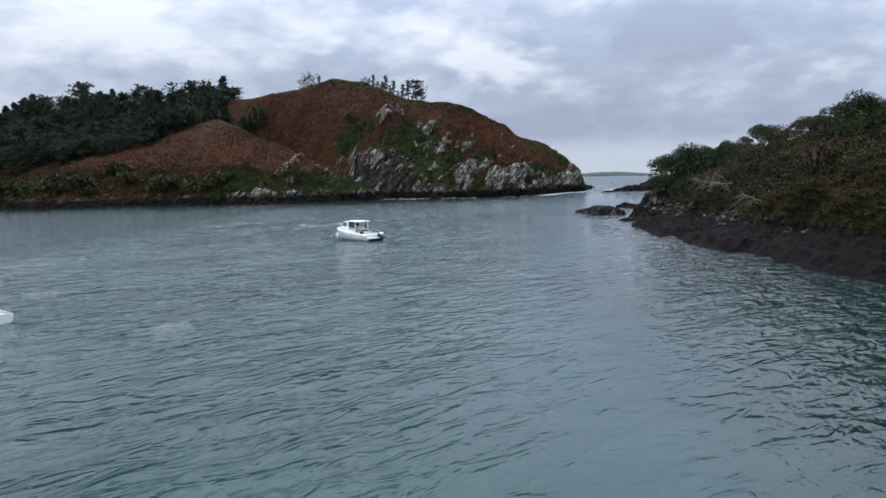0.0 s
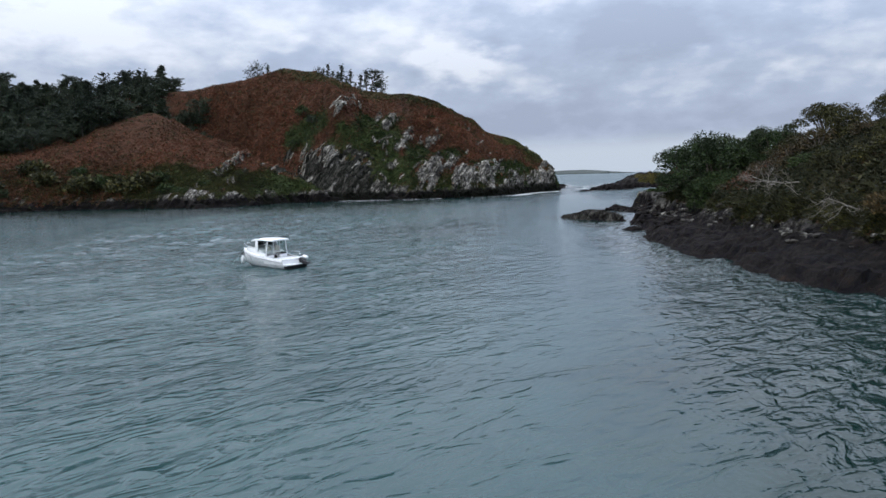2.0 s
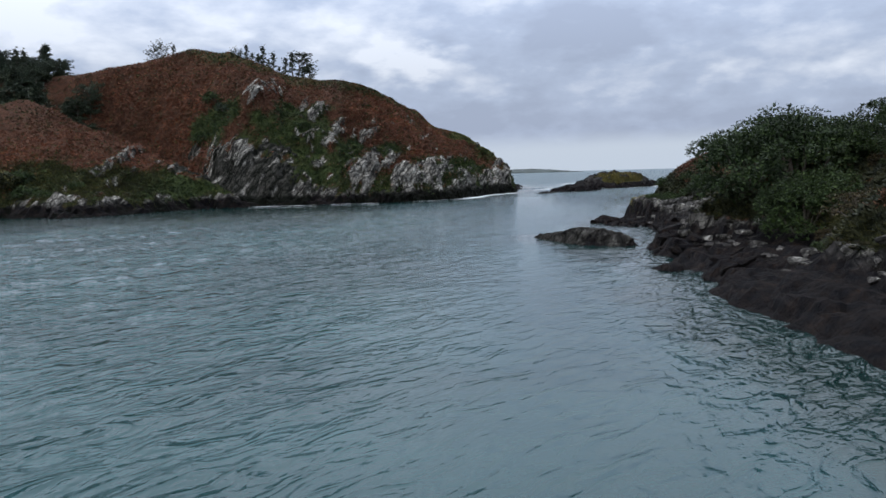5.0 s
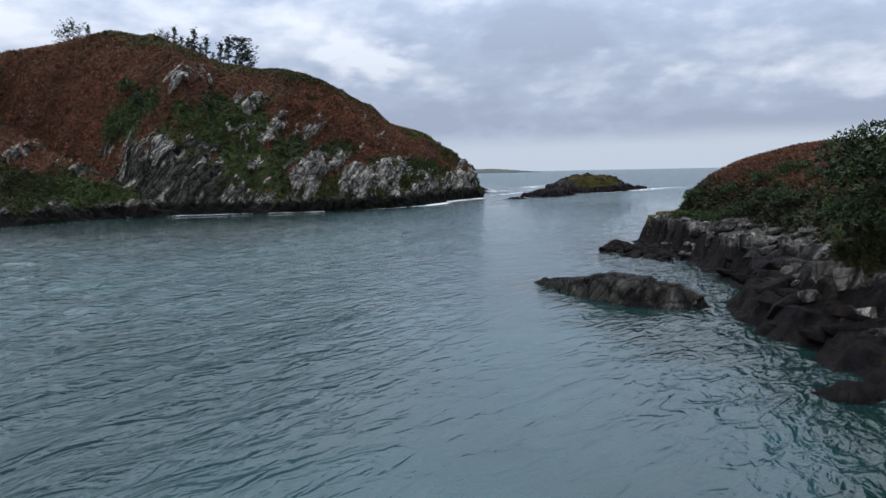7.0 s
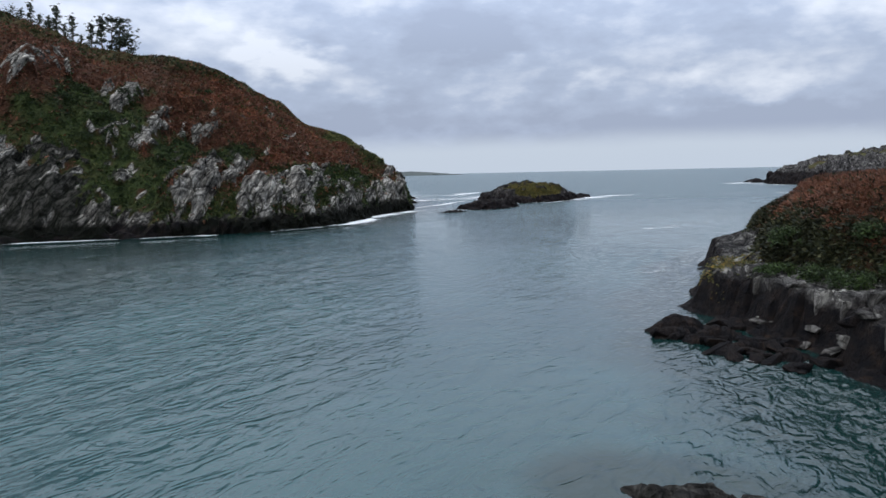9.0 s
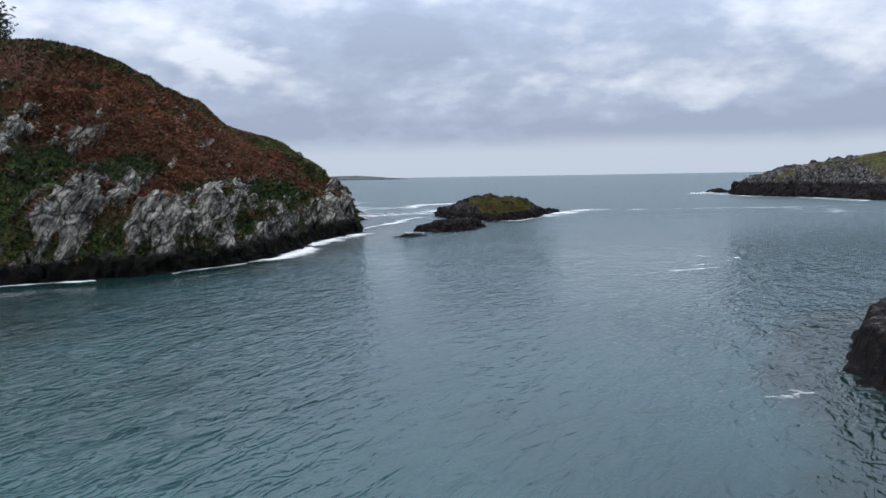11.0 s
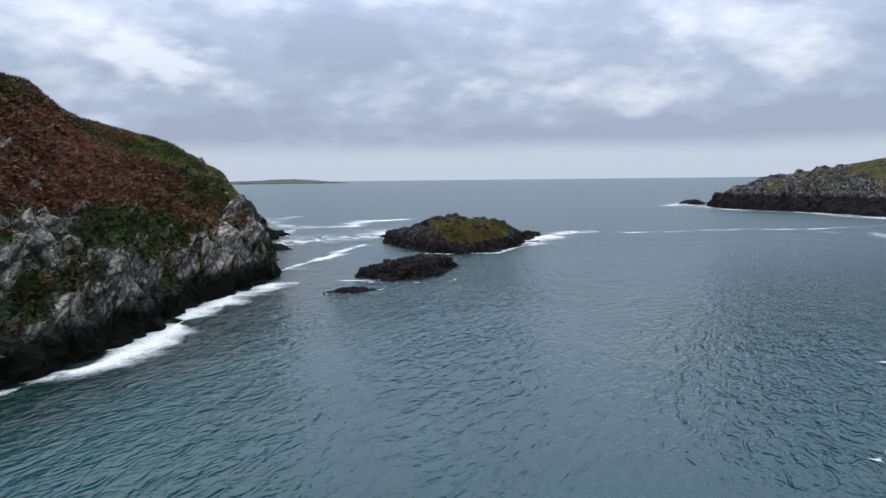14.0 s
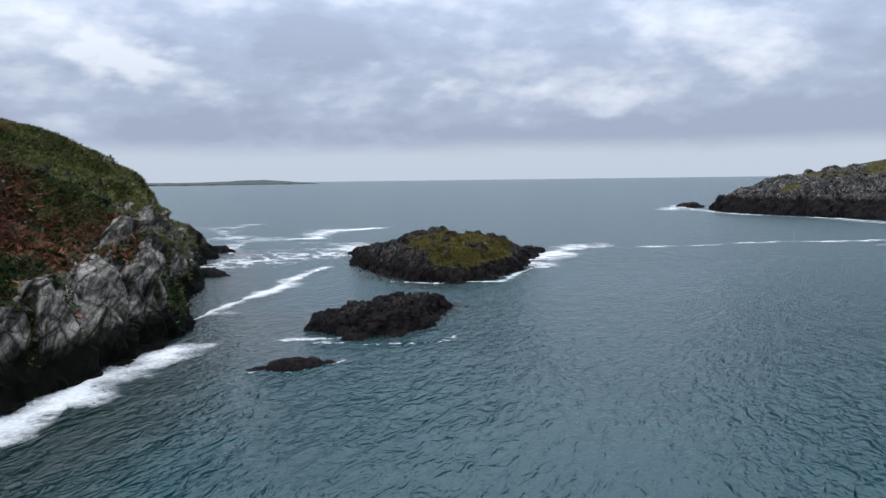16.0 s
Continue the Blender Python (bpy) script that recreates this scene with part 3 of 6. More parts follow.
def hill_height(x, y):
    dc = shore_distance(x, y, HILL_COAST)
    inland = np.maximum(dc, 0)
    back = np.maximum(shore_distance(x, y, HILL_FOOT), 0)
    ds, where = to_line(x, y, [q[:2] for q in HILL_SPINE])
    u = ds / (ds + back + 1e-6)
    power = 2.0 + 1.0 * np.exp(-(((x + 28) / 13) ** 2)) - 0.75 * smooth(6, 26, x) + 0.35 * smooth(26, 40, x)
    h = along(HILL_SPINE, where) * (1 - u**power)
    # a crag below the crest and the steep wall of the gully
    h = h + 3.2 * np.exp(-(((x + 26) / 6) ** 2)) * smooth(239, 243.5, y) * smooth(262, 246, y)
    h = h + 5.0 * np.exp(-(((x + 29) / 8) ** 2)) * smooth(231.5, 234, y) * smooth(252, 238, y)
    # the low spur and the apron under the wood stand in front of the main slope
    d2, w2 = to_line(x, y, [q[:2] for q in SPUR])
    far_side = (y - np.interp(x, [q[0] for q in SPUR], [q[1] for q in SPUR])) > 0
    spur = along(SPUR, w2) * (1 - (d2 / (d2 + inland + 1e-6)) ** 1.55) - np.where(far_side, 0.95, 0.0) * np.maximum(d2 - 2.0, 0)
    h = np.maximum(h, spur)
    # ribs and gullies that run down the sea faces, then a low cliff at the water's edge
    p = np.stack([x, y, 0 * x], 1)
    ribs = 1 - 2 * np.abs(fractal(p, 13, 3, 15))
    slope = smooth(0.02, 0.3, u) * smooth(0, 9, inland) * np.where(spur >= h, 0.5, 1.0)
    h = h + slope * (2.4 * (ribs - 0.78) + 0.9 * fractal(p, 5, 3, 16)) * (0.5 + 0.5 * smooth(-80, -45, x))
    edge = 2.0 + 2.4 * smooth(10, 30, x)
    h = h + u * edge * smooth(0, 2.5, inland) * smooth(1.0, 0.8, 1 - u)
    # buttresses and hollows along the outer cliff
    lumps = 1 - 2.2 * np.abs(fractal(p, 7, 3, 18))
    h = h + 2.2 * (lumps - 0.45) * smooth(0.3, 2.5, inland) * smooth(17, 9, inland) * smooth(4, 14, x)
    # weathered faces stand proud of the slope above them
    lean = patches(x, h, BARE)
    h = h + 1.5 * smooth(-0.05, 0.35, lean) * smooth(1, 4, inland)
    return np.where(dc > 0, h, 0.7 * dc), inland


def hill_cover(x, y, z, inland, steep, rock, green, p):
    # weathered faces and ribs low on the sea side, ivy and turf between them, then bracken; heath along the crest, grass at the outer point
    n1, n2 = fractal(p, 13, 4, 61), fractal(p, 3.5, 3, 63)
    rib = bedded(p, 0.85, 65, 3, 8.0)
    east = smooth(6, 24, x)
    face = smooth(-0.04, 0.16, patches(x, z, BARE) + 1.25 * rib + 0.22 * n2)
    # the wall in the gully, its shade painted as dark stone, with pale flecks along its beds
    wall = smooth(0.05, 0.3, np.minimum(1 - np.abs(x + 26) / 14, (14.5 - z) / 6) + 0.75 * n2 + 0.8 * rib + 0.4 * n1) * (y > 230)
    fleck = wall * smooth(0.20, 0.34, rib + 0.25 * n2 + 0.14 * smooth(8, 14, z))
    outer = smooth(33, 43, x)
    foot = smooth(4.6 + 2.4 * east + 5.5 * outer, 2.6 + 1.6 * east + 4.5 * outer, z + 2.2 * n2 + 2.5 * n1) * smooth(-0.30, 0.0, rib + 0.4 * n2 + 0.3 * smooth(3.2, 1.8, z))
    lone = smooth(33, 28, z) * smooth(0.44, 0.54, 0.8 * n2 + 0.25 * n1 + 0.6 * rib) * smooth(-40, -10, x) * smooth(0.4, 0.6, steep)
    low = smooth(2.6, 1.2, z + 1.0 * n2)
    wooded = smooth(-72, -60, x) * 0.75 + 0.25
    rock = np.clip(np.maximum.reduce([face, wall, foot * wooded, 0.9 * lone, low]), 0, 1)
    point = smooth(24, 40, x + 8 * n1) * smooth(282, 306, y + 14 * n1 + 6 * n2)
    ivy = smooth(0.0, 0.3, patches(x, z, [(-17, 17.5, 12, 9.5), (-37, 20.5, 7, 6.5), (-31, 24, 4, 4)], 0.1) + 0.5 * n2 + 0.3 * n1)
    turf = smooth(0.0, 0.3, patches(x, z, [(-12, 9.5, 11, 4.5), (6, 12.5, 5, 2), (24, 8.8, 12, 2.6), (-3, 12.5, 4, 4)], 0.0) + 0.45 * n2 + 0.3 * n1)
    front = y < np.interp(x, [-84, -59, -37], [250, 238, 229.5])
    spur_face = smooth(-78, -66, x) * smooth(-29, -34, x) * front * smooth(-0.25, 0.15, n1 + 0.5 * n2 + 0.8 * smooth(12, 5, z) - 0.25)
    ridge = np.interp(x, [-48, -22, 0, 10, 20, 30, 40], [42, 35, 32, 28.5, 25, 21.5, 18])
    heath = smooth(-7.0, 0.0, z - ridge + 6.0 * n1 + 5.0 * n2) * smooth(-8, 4, x) * 0.26 + smooth(-4, 0, z - ridge + 4 * n1) * smooth(-60, -50, x) * 0.55
    # shade painted on the gully wall, plus damp stone low down and in patches
    damp_shade = np.clip(wall - 0.9 * fleck, 0, 1) + 0.45 * smooth(3.4, 2.0, z) + 0.5 * smooth(0.1, 0.4, n1) + 0.3 * smooth(16, 28, x) + 0.7 * smooth(3.4, 1.8, z + 2.0 * n2) * smooth(10, 20, x)
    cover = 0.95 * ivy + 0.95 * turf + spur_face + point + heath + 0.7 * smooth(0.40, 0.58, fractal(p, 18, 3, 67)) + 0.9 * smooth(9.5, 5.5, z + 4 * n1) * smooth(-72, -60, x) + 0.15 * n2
    green = np.clip(np.where(rock > 0.5, damp_shade * np.maximum(smooth(0.5, -0.1, patches(x, z, BARE)), 0.62 * smooth(9, 17, x)), cover), 0, 1)
    return rock, green


HILL_X = steps((-400, -190, 12), (-190, -70, 1.3), (-70, -5, 0.8), (-5, 64, 0.4))
HILL_Y = steps((196, 225, 0.7), (225, 300, 0.45), (300, 372, 0.7), (372, 440, 6))
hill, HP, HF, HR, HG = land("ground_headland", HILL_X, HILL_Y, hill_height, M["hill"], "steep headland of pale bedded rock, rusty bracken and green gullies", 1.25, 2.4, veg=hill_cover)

# ---- the wooded shore with its dark rock ledge ----
SHORE_COAST = [(40, -120), (27, -40), (23.4, 20), (22.3, 42), (21.2, 54), (20.0, 64), (19.9, 80), (19.4, 88), (19.2, 94), (21.6, 97), (23.4, 102), (24.6, 108), (25.4, 115.5), (28, 121), (31.4, 127), (31.8, 132), (33.6, 137),
               (34.8, 142), (35.2, 146), (36.0, 150), (36.8, 154), (42.4, 161.5), (49, 171), (60, 180), (80, 185), (110, 192), (200, 225), (300, 240), (300, -120)]
SHORE_SPINE = [(50, -120, 12), (42, 0, 14), (40, 45, 12.8), (39, 62, 11.4), (38, 80, 10.4), (38.5, 95, 8.6), (39.5, 105, 7.4), (43, 120, 8.0), (46.5, 132, 8.9), (48, 142, 9.2), (49.5, 150, 8.4), (51, 159, 8.0), (57, 169, 5.5), (120, 150, 14), (280, 130, 22)]


def shore_height(x, y):
    dc = shore_distance(x, y, SHORE_COAST, 0.8)
    inland = np.maximum(dc, 0)
    ledge = 5.6 - 2.7 * smooth(104, 116, y) + 0.7 * smooth(130, 142, y) + 1.5 * fractal(np.stack([x, y, 0 * x], 1), 7, 2, 71)
    ds, where = to_line(x, y, [q[:2] for q in SHORE_SPINE])
    back = np.maximum(inland - ledge, 0)
    u = ds / (ds + back + 1e-6)
    top = along(SHORE_SPINE, where)
    shelf = 0.9 * smooth(0, 1.2, inland) + 1.0 * smooth(1.5, 6.5, inland) + 1.8 * smooth(108, 128, y) * smooth(0.2, 1.2, inland)
    h = shelf + np.maximum(top - shelf, 0) * (1 - u**2.2)
    # the ledge breaks into slabs
    q = np.stack([x, y, 0 * x], 1)
    tilt = h / 0.42 + 0.9 * fractal(q, 5, 2, 73) + 0.35 * fractal(q, 1.6, 2, 75)
    slab = (np.floor(tilt) + smooth(0.72, 1.0, tilt - np.floor(tilt)) - 0.9 * fractal(q, 5, 2, 73)) * 0.42
    nose = smooth(112, 126, y)
    tier = h / 0.95 + 0.8 * fractal(q, 6, 2, 76) + 0.3 * fractal(q, 1.8, 2, 77)
    course = (np.floor(tier) + smooth(0.80, 1.0, tier - np.floor(tier)) - 0.8 * fractal(q, 6, 2, 76)) * 0.95
    slab = slab + (0.35 * slab + 0.65 * course - slab) * nose
    h = h + (slab - h) * smooth(4.5, 3.2, h) * smooth(0.2, 0.8, h)
    return np.where(dc > 0, h, 0.6 * dc), inland


def shore_cover(x, y, z, inland, steep, rock, green, p):
    n1, n2 = fractal(p, 6, 3, 81), fractal(p, 2.5, 3, 83)
    line = 2.4 + 1.0 * smooth(104, 124, y)
    rock = np.clip(smooth(0.7, -0.5, z - line + 0.9 * n2), 0, 1)
    green = np.where(rock > 0.5, 0.0, np.clip(smooth(-0.2, 0.2, n1 + 0.12 * smooth(122, 100, y) + 0.5 * smooth(5.0, 3.6, z)), 0, 1))
    return rock, green


SHORE_X = steps((15, 40, 0.3), (40, 64, 0.6), (64, 130, 3), (130, 300, 10))
SHORE_Y = steps((-120, 30, 5), (30, 60, 0.6), (60, 160, 0.32), (160, 184, 0.6), (184, 240, 4))
shore, SP, SF, SR, SG = land("ground_shore", SHORE_X, SHORE_Y, shore_height, M["shore"], "wooded rocky shore with a dark ledge above the water", 0.26, 1.2, veg=shore_cover, blocky=0.30)



# ---- sea ----
def wave_set():
    """Low wind waves in the cove: components about one direction, two to six metres long."""
    r = np.random.default_rng(3)
    out = []
    for length in (1.5, 1.7, 1.95, 2.2, 2.6, 3.1, 3.9, 5.2):
        turn = radians(-42 + r.normal() * 20)
        out.append((math.cos(turn), math.sin(turn), 2 * math.pi / length, 0.0102 * length ** 0.9 * (0.7 + 0.6 * r.random()), r.random() * 6.28))
    return out


WAVES = wave_set()
LANE = [(0, -60), (2, 20), (6, 60), (11, 110), (24, 160), (44, 215), (62, 262)]


def gusts(x, y):
    """Strength of the wind on the water: low in a calm lane up the middle of the cove."""
    p = np.stack([x, y, 0 * x], 1)
    d, where = to_line(x + 5 * fractal(p, 22, 3, 87), y + 5 * fractal(p, 22, 3, 89), LANE)
    wide = np.interp(where, [0, 2, 4, 6], [4, 5, 9, 8])
    g = 0.12 + 0.88 * smooth(0.3, 2.0, d / wide)
    return np.clip(g * (0.85 + 0.45 * fractal(p, 45, 2, 81)) + 0.30 * smooth(230, 280, y + 0.3 * x) + 0.55 * smooth(2, -14, x - 0.10 * (y - 100)) * smooth(85, 120, y) * smooth(185, 140, y) - 0.75 * smooth(-60, -8, shore_distance(x, y, HILL_COAST)) * smooth(262, 240, y), 0.05, 1.4)


def wave_height(x, y):
    """Height of the water, calmer in the lane."""
    p = np.stack([x, y, 0 * x], 1)
    wx, wy = x + 1.2 * fractal(p, 14, 2, 83), y + 1.2 * fractal(p, 14, 2, 85)
    h = 0 * x
    for dx, dy, k, a, f in WAVES:
        s = np.sin(k * (wx * dx + wy * dy) + f)
        h = h + a * (s + 0.28 * (s * s - 0.5))
    # the wind comes round the headland and raises them on its side of the cove
    fetch = 1 + 0.2 * smooth(4, -10, x - 0.10 * (y - 100)) * smooth(85, 115, y)
    return h * gusts(x, y) * fetch


def sea_level(x, y):
    """The waves, let out where the surface is far from the cove."""
    return wave_height(x, y) * smooth(-46, -34, x) * smooth(62, 44, x) * smooth(6, 12, y) * smooth(212, 185, y)


def build_sea():
    """One sheet to the horizon, with its waves where the camera comes near, and a mask for the dark reflection painted
    along the shores.
    """
    gx = steps((-4950, -950, 1000), (-950, -170, 65), (-170, -80, 1.1), (-80, -40, 0.8), (-40, 45, 0.45), (45, 130, 0.9), (130, 330, 2.5), (330, 950, 62), (950, 4950, 1000))
    gy = steps((-4750, -750, 1000), (-750, 6, 63), (6, 190, 0.42), (190, 250, 0.6), (250, 330, 0.9), (330, 470, 2.0), (470, 1150, 68), (1150, 5150, 1000))
    X, Y = np.meshgrid(gx, gy)
    x, y = X.ravel(), Y.ravel()
    # how far out from the wooded shore its painted reflection darkens the water
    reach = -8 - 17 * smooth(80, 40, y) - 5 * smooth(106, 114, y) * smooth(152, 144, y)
    reflection_dark = np.maximum(smooth(reach, 0.4 * reach + 1.4, shore_distance(x, y, SHORE_COAST)), smooth(-20, -1, shore_distance(x, y, HILL_COAST)))
    # deep water under the headland is dark green, with the hill's reflection painted in
    reflection_dark = np.maximum(reflection_dark, 0.75 * smooth(10, -16, x - 0.10 * (y - 100)) * smooth(125, 195, y) * smooth(300, 240, y))
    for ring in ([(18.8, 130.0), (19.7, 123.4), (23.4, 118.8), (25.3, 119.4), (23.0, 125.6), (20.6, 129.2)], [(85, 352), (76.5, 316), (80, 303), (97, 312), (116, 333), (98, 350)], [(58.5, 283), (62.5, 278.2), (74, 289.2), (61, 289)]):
        reflection_dark = np.maximum(reflection_dark, smooth(-5, -0.3, shore_distance(x, y, ring, 0.5)))
    z = sea_level(x, y)
    idx = np.arange(x.size).reshape(len(gy), len(gx))
    quads = np.stack([idx[:-1, :-1], idx[:-1, 1:], idx[1:, 1:], idx[1:, :-1]], -1).reshape(-1, 4)
    # nothing is needed under the land
    dry = (np.where(inside(x, y, HILL_COAST), to_line(x, y, HILL_COAST, True)[0], 0) > 6) | (np.where(inside(x, y, SHORE_COAST), to_line(x, y, SHORE_COAST, True)[0], 0) > 5)
    quads = quads[~dry[quads].all(1)]
    used = np.unique(quads)
    remap = np.full(x.size, -1)
    remap[used] = np.arange(len(used))
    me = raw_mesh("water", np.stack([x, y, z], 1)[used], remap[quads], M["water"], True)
    for key, vals in (("reflection_dark", reflection_dark), ("gust", gusts(x, y))):
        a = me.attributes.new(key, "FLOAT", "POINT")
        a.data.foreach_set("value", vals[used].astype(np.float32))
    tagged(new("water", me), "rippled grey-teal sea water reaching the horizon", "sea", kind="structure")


build_sea()

# ---- the far headland ----
FAR_COAST = [(300, 255), (250, 300), (243, 335), (254, 370), (250, 400), (254, 420), (268, 438), (300, 446), (420, 430), (620, 500), (620, 260), (400, 235)]
FAR_SPINE = [(262, 428, 5.4), (276, 414, 10.8), (300, 406, 14.6), (318, 398, 17.6), (360, 385, 24.5), (600, 380, 32)]


def far_height(x, y):
    dc = shore_distance(x, y, FAR_COAST, 1.6)
    inland = np.maximum(dc, 0)
    ds, where = to_line(x, y, [q[:2] for q in FAR_SPINE])
    h = along(FAR_SPINE, where) * (1 - (ds / (ds + inland + 1e-6)) ** 4.6)
    return np.where(dc > 0, h, 0.7 * dc), inland


def far_cover(x, y, z, inland, steep, rock, green, p):
    n1 = fractal(p, 9, 4, 91)
    return np.clip(smooth(15.5, 11.5, z + 12 * n1 + 0.05 * (y < 380) * (380 - y)), 0, 1), np.clip(0.55 * smooth(9, 13, z) + 0.9 * n1, 0, 1)


far, FP, FF, FR, FG = land("ground_far_headland", steps((238, 300, 0.9), (300, 370, 1.6), (370, 620, 10)), steps((240, 320, 4), (320, 450, 0.9), (450, 505, 5)), far_height, M["far_rock"],
                           "low headland of dark rock with a grassy top", 2.0, 4.5, veg=far_cover)


# ---- rocks in the water ----
def rock_island(name, coast, spine, power, step, material, label, relief, bed, cover=None, ragged=0.6, blocky=0.0, joints=None):
    xs, ys = [q[0] for q in coast], [q[1] for q in coast]

    def height(x, y):
        dc = shore_distance(x, y, coast, ragged)
        inland = np.maximum(dc, 0)
        ds, where = to_line(x, y, [q[:2] for q in spine])
        h = along(spine, where) * (1 - (ds / (ds + inland + 1e-6)) ** power)
        if joints:
            q = np.stack([x, y, 0 * x], 1)
            for dx, dy, gap, deep, seed in joints:
                t = (x * dx + y * dy) / gap + 0.45 * fractal(q, 2.2, 3, seed)
                cut = np.abs(t - np.floor(t) - 0.5) * 2
                h = h - deep * smooth(0.80, 0.97, cut) * smooth(0.1, 0.6, h) + 0.6 * deep * np.sin(np.floor(t) * 7.1 + seed) * smooth(0.3, 0.8, h)
        return np.where(dc > 0, h, 0.8 * dc), inland

    bare = (lambda x, y, z, i, s, r, g, p: (np.ones(x.size), np.zeros(x.size)))
    made = land(name, steps((min(xs) - 3, max(xs) + 3, step)), steps((min(ys) - 3, max(ys) + 3, step)), height, material, label, relief, bed, -0.8, cover or bare, blocky)
    tagged(made[0], "", "rock")
    made[0]["kind"] = "thing"
    return made


def isle_cover(x, y, z, inland, steep, rock, green, p):
    n = fractal(p, 4, 3, 95)
    top = smooth(1.5, 2.2, z + 1.3 * n) * smooth(326, 321, y + 5 * n - 0.5 * (x - 90)) * smooth(80, 83, x + 3 * n) * smooth(99, 95, x + 3 * n) * smooth(-0.45, -0.2, fractal(p, 1.6, 2, 97))
    return 1 - top, top


isle, IP, IF, IR, IG = rock_island("rock_islet", [(85, 350), (79.5, 336), (77.5, 322), (79, 310), (83, 304.5), (90, 305.5), (97, 312.5), (106, 321), (117, 335), (111, 343), (98, 349)],
                                   [(81.5, 338, 2.0), (82.5, 330, 2.6), (85, 325, 4.7), (91, 316, 5.0), (97, 320, 4.2), (101, 324, 2.6), (105, 328, 1.6), (110, 332, 1.0), (115, 335, 0.4)], 3.0, 0.3, M["isle"],
                                   "black rock islet with a yellow-green turf crown in the sea", 0.75, 1.5, isle_cover, 0.9, 0.30, ((0.8, 0.6, 3.6, 0.6, 3), (-0.6, 0.8, 4.4, 0.7, 8)))
rock_island("rock_islet", [(57.6, 284), (59, 279), (63, 277.2), (68.2, 279.6), (74, 289.0), (67.5, 291.6), (61, 289)], [(61, 283.6, 1.3), (64.5, 284.2, 2.0), (68, 286, 1.7), (72, 288.2, 0.9)], 2.4, 0.2, M["isle"],
            "jagged brown-black rock standing in the sea", 0.7, 1.1, None, 0.7, 0.26, ((0.75, 0.66, 1.9, 0.45, 4), (-0.7, 0.7, 2.4, 0.4, 9)))
rock_island("rock_islet", [(49.3, 271.5), (52.5, 269.6), (56, 270.8), (53, 273)], [(51.5, 271.3, 0.5), (54, 271.2, 0.4)], 1.6, 0.15, M["isle"], "small brown rock awash in the sea", 0.2, 0.6, None, 0.25)
rock_island("rock_islet", [(18.8, 130.0), (18.9, 127.0), (19.7, 123.4), (21.2, 120.4), (23.4, 118.8), (25.3, 119.4), (25.0, 121.8), (23.0, 125.6), (20.6, 129.2)],
            [(19.6, 128.6, 0.7), (21.2, 124.6, 1.15), (22.8, 121.8, 1.08), (24.6, 120.2, 0.75)], 2.8, 0.085, M["whale"], "long whaleback rock of cracked brown stone", 0.16, 1.1, None, 0.25, 0.0, ((-0.55, 0.83, 1.5, 0.30, 3), (0.8, 0.6, 1.3, 0.22, 8), (-0.2, 0.98, 3.1, 0.3, 5)))
for k, (x, y, r, h) in enumerate(((30.6, 146.4, 0.7, 0.5), (31.6, 147.6, 0.9, 0.8), (31.0, 145.0, 0.6, 0.3), (32.2, 145.2, 0.8, 0.6), (32.6, 142.8, 0.7, 0.5), (33.0, 140.6, 0.8, 0.4), (27.0, 117.4, 0.7, 0.3), (60.2, 278.2, 1.0, 0.35),
                                  (25.2, 113.2, 0.7, 0.4), (22.4, 104.4, 0.8, 0.3), (62.5, 366, 2.0, 1.2), (55, 330, 2.0, 1.0), (283, 468, 5.0, 1.6), (276, 458, 4.0, 2.4))):
    w = 1.5 + 0.5 * math.sin(k * 2.3)
    ring = [(x + r * w * math.cos(a) + 0.3 * r * math.sin(3 * a + k), y + r * math.sin(a) + 0.2 * r * math.cos(2 * a + k)) for a in np.linspace(0, 2 * math.pi, 10)[:-1]]
    rock_island("shore_rock", ring, [(x - 0.4 * r, y, h), (x + 0.3 * r, y + 0.2 * r, 0.8 * h)], 2.2, r / 9, M["isle"], "low dark rock just clear of the water", 0.2 * min(2, r), 0.8 * r, None, 0.15 * r)


def far_island():
    xs = np.linspace(-700, 1, 90)
    n = len(xs)
    rng = np.random.default_rng(5)
    verts, faces = [], []
    for i, s in enumerate(np.linspace(0, 1, n)):
        x, y = 790 - 1500 * s, 2850 + 120 * s
        env = min(1, s * 9) ** 0.6
        top = env * (8 + 7 * math.exp(-(((s - 0.13) / 0.09) ** 2)) + 9 * smooth(0.3, 0.6, s)) + 1.2 * rng.random()
        wide = 60 + 200 * env
        for k, (a, b) in enumerate(((-1, -3), (-0.96, 3.5 * env), (-0.4, 0.7 * top), (0, top), (0.5, 0.7 * top), (1, -3))):
            verts.append((x + rng.normal() * 3, y + a * wide + rng.normal() * 5, b))
        if i:
            faces += [(6 * i - 6 + k, 6 * i + k, 6 * i + k + 1, 6 * i - 5 + k) for k in range(5)]
    me = bpy.data.meshes.new("far_island")
    me.from_pydata(verts, [], faces)
    me.materials.append(M["far"])
    tagged(new("far_island", me), "low grassy island far out on the horizon", "island", kind="structure")


M["far"] = plain_material("far_turf", (0.052, 0.062, 0.058), 0.9, 0, 0.3, 0.02, 0.1)
far_island()


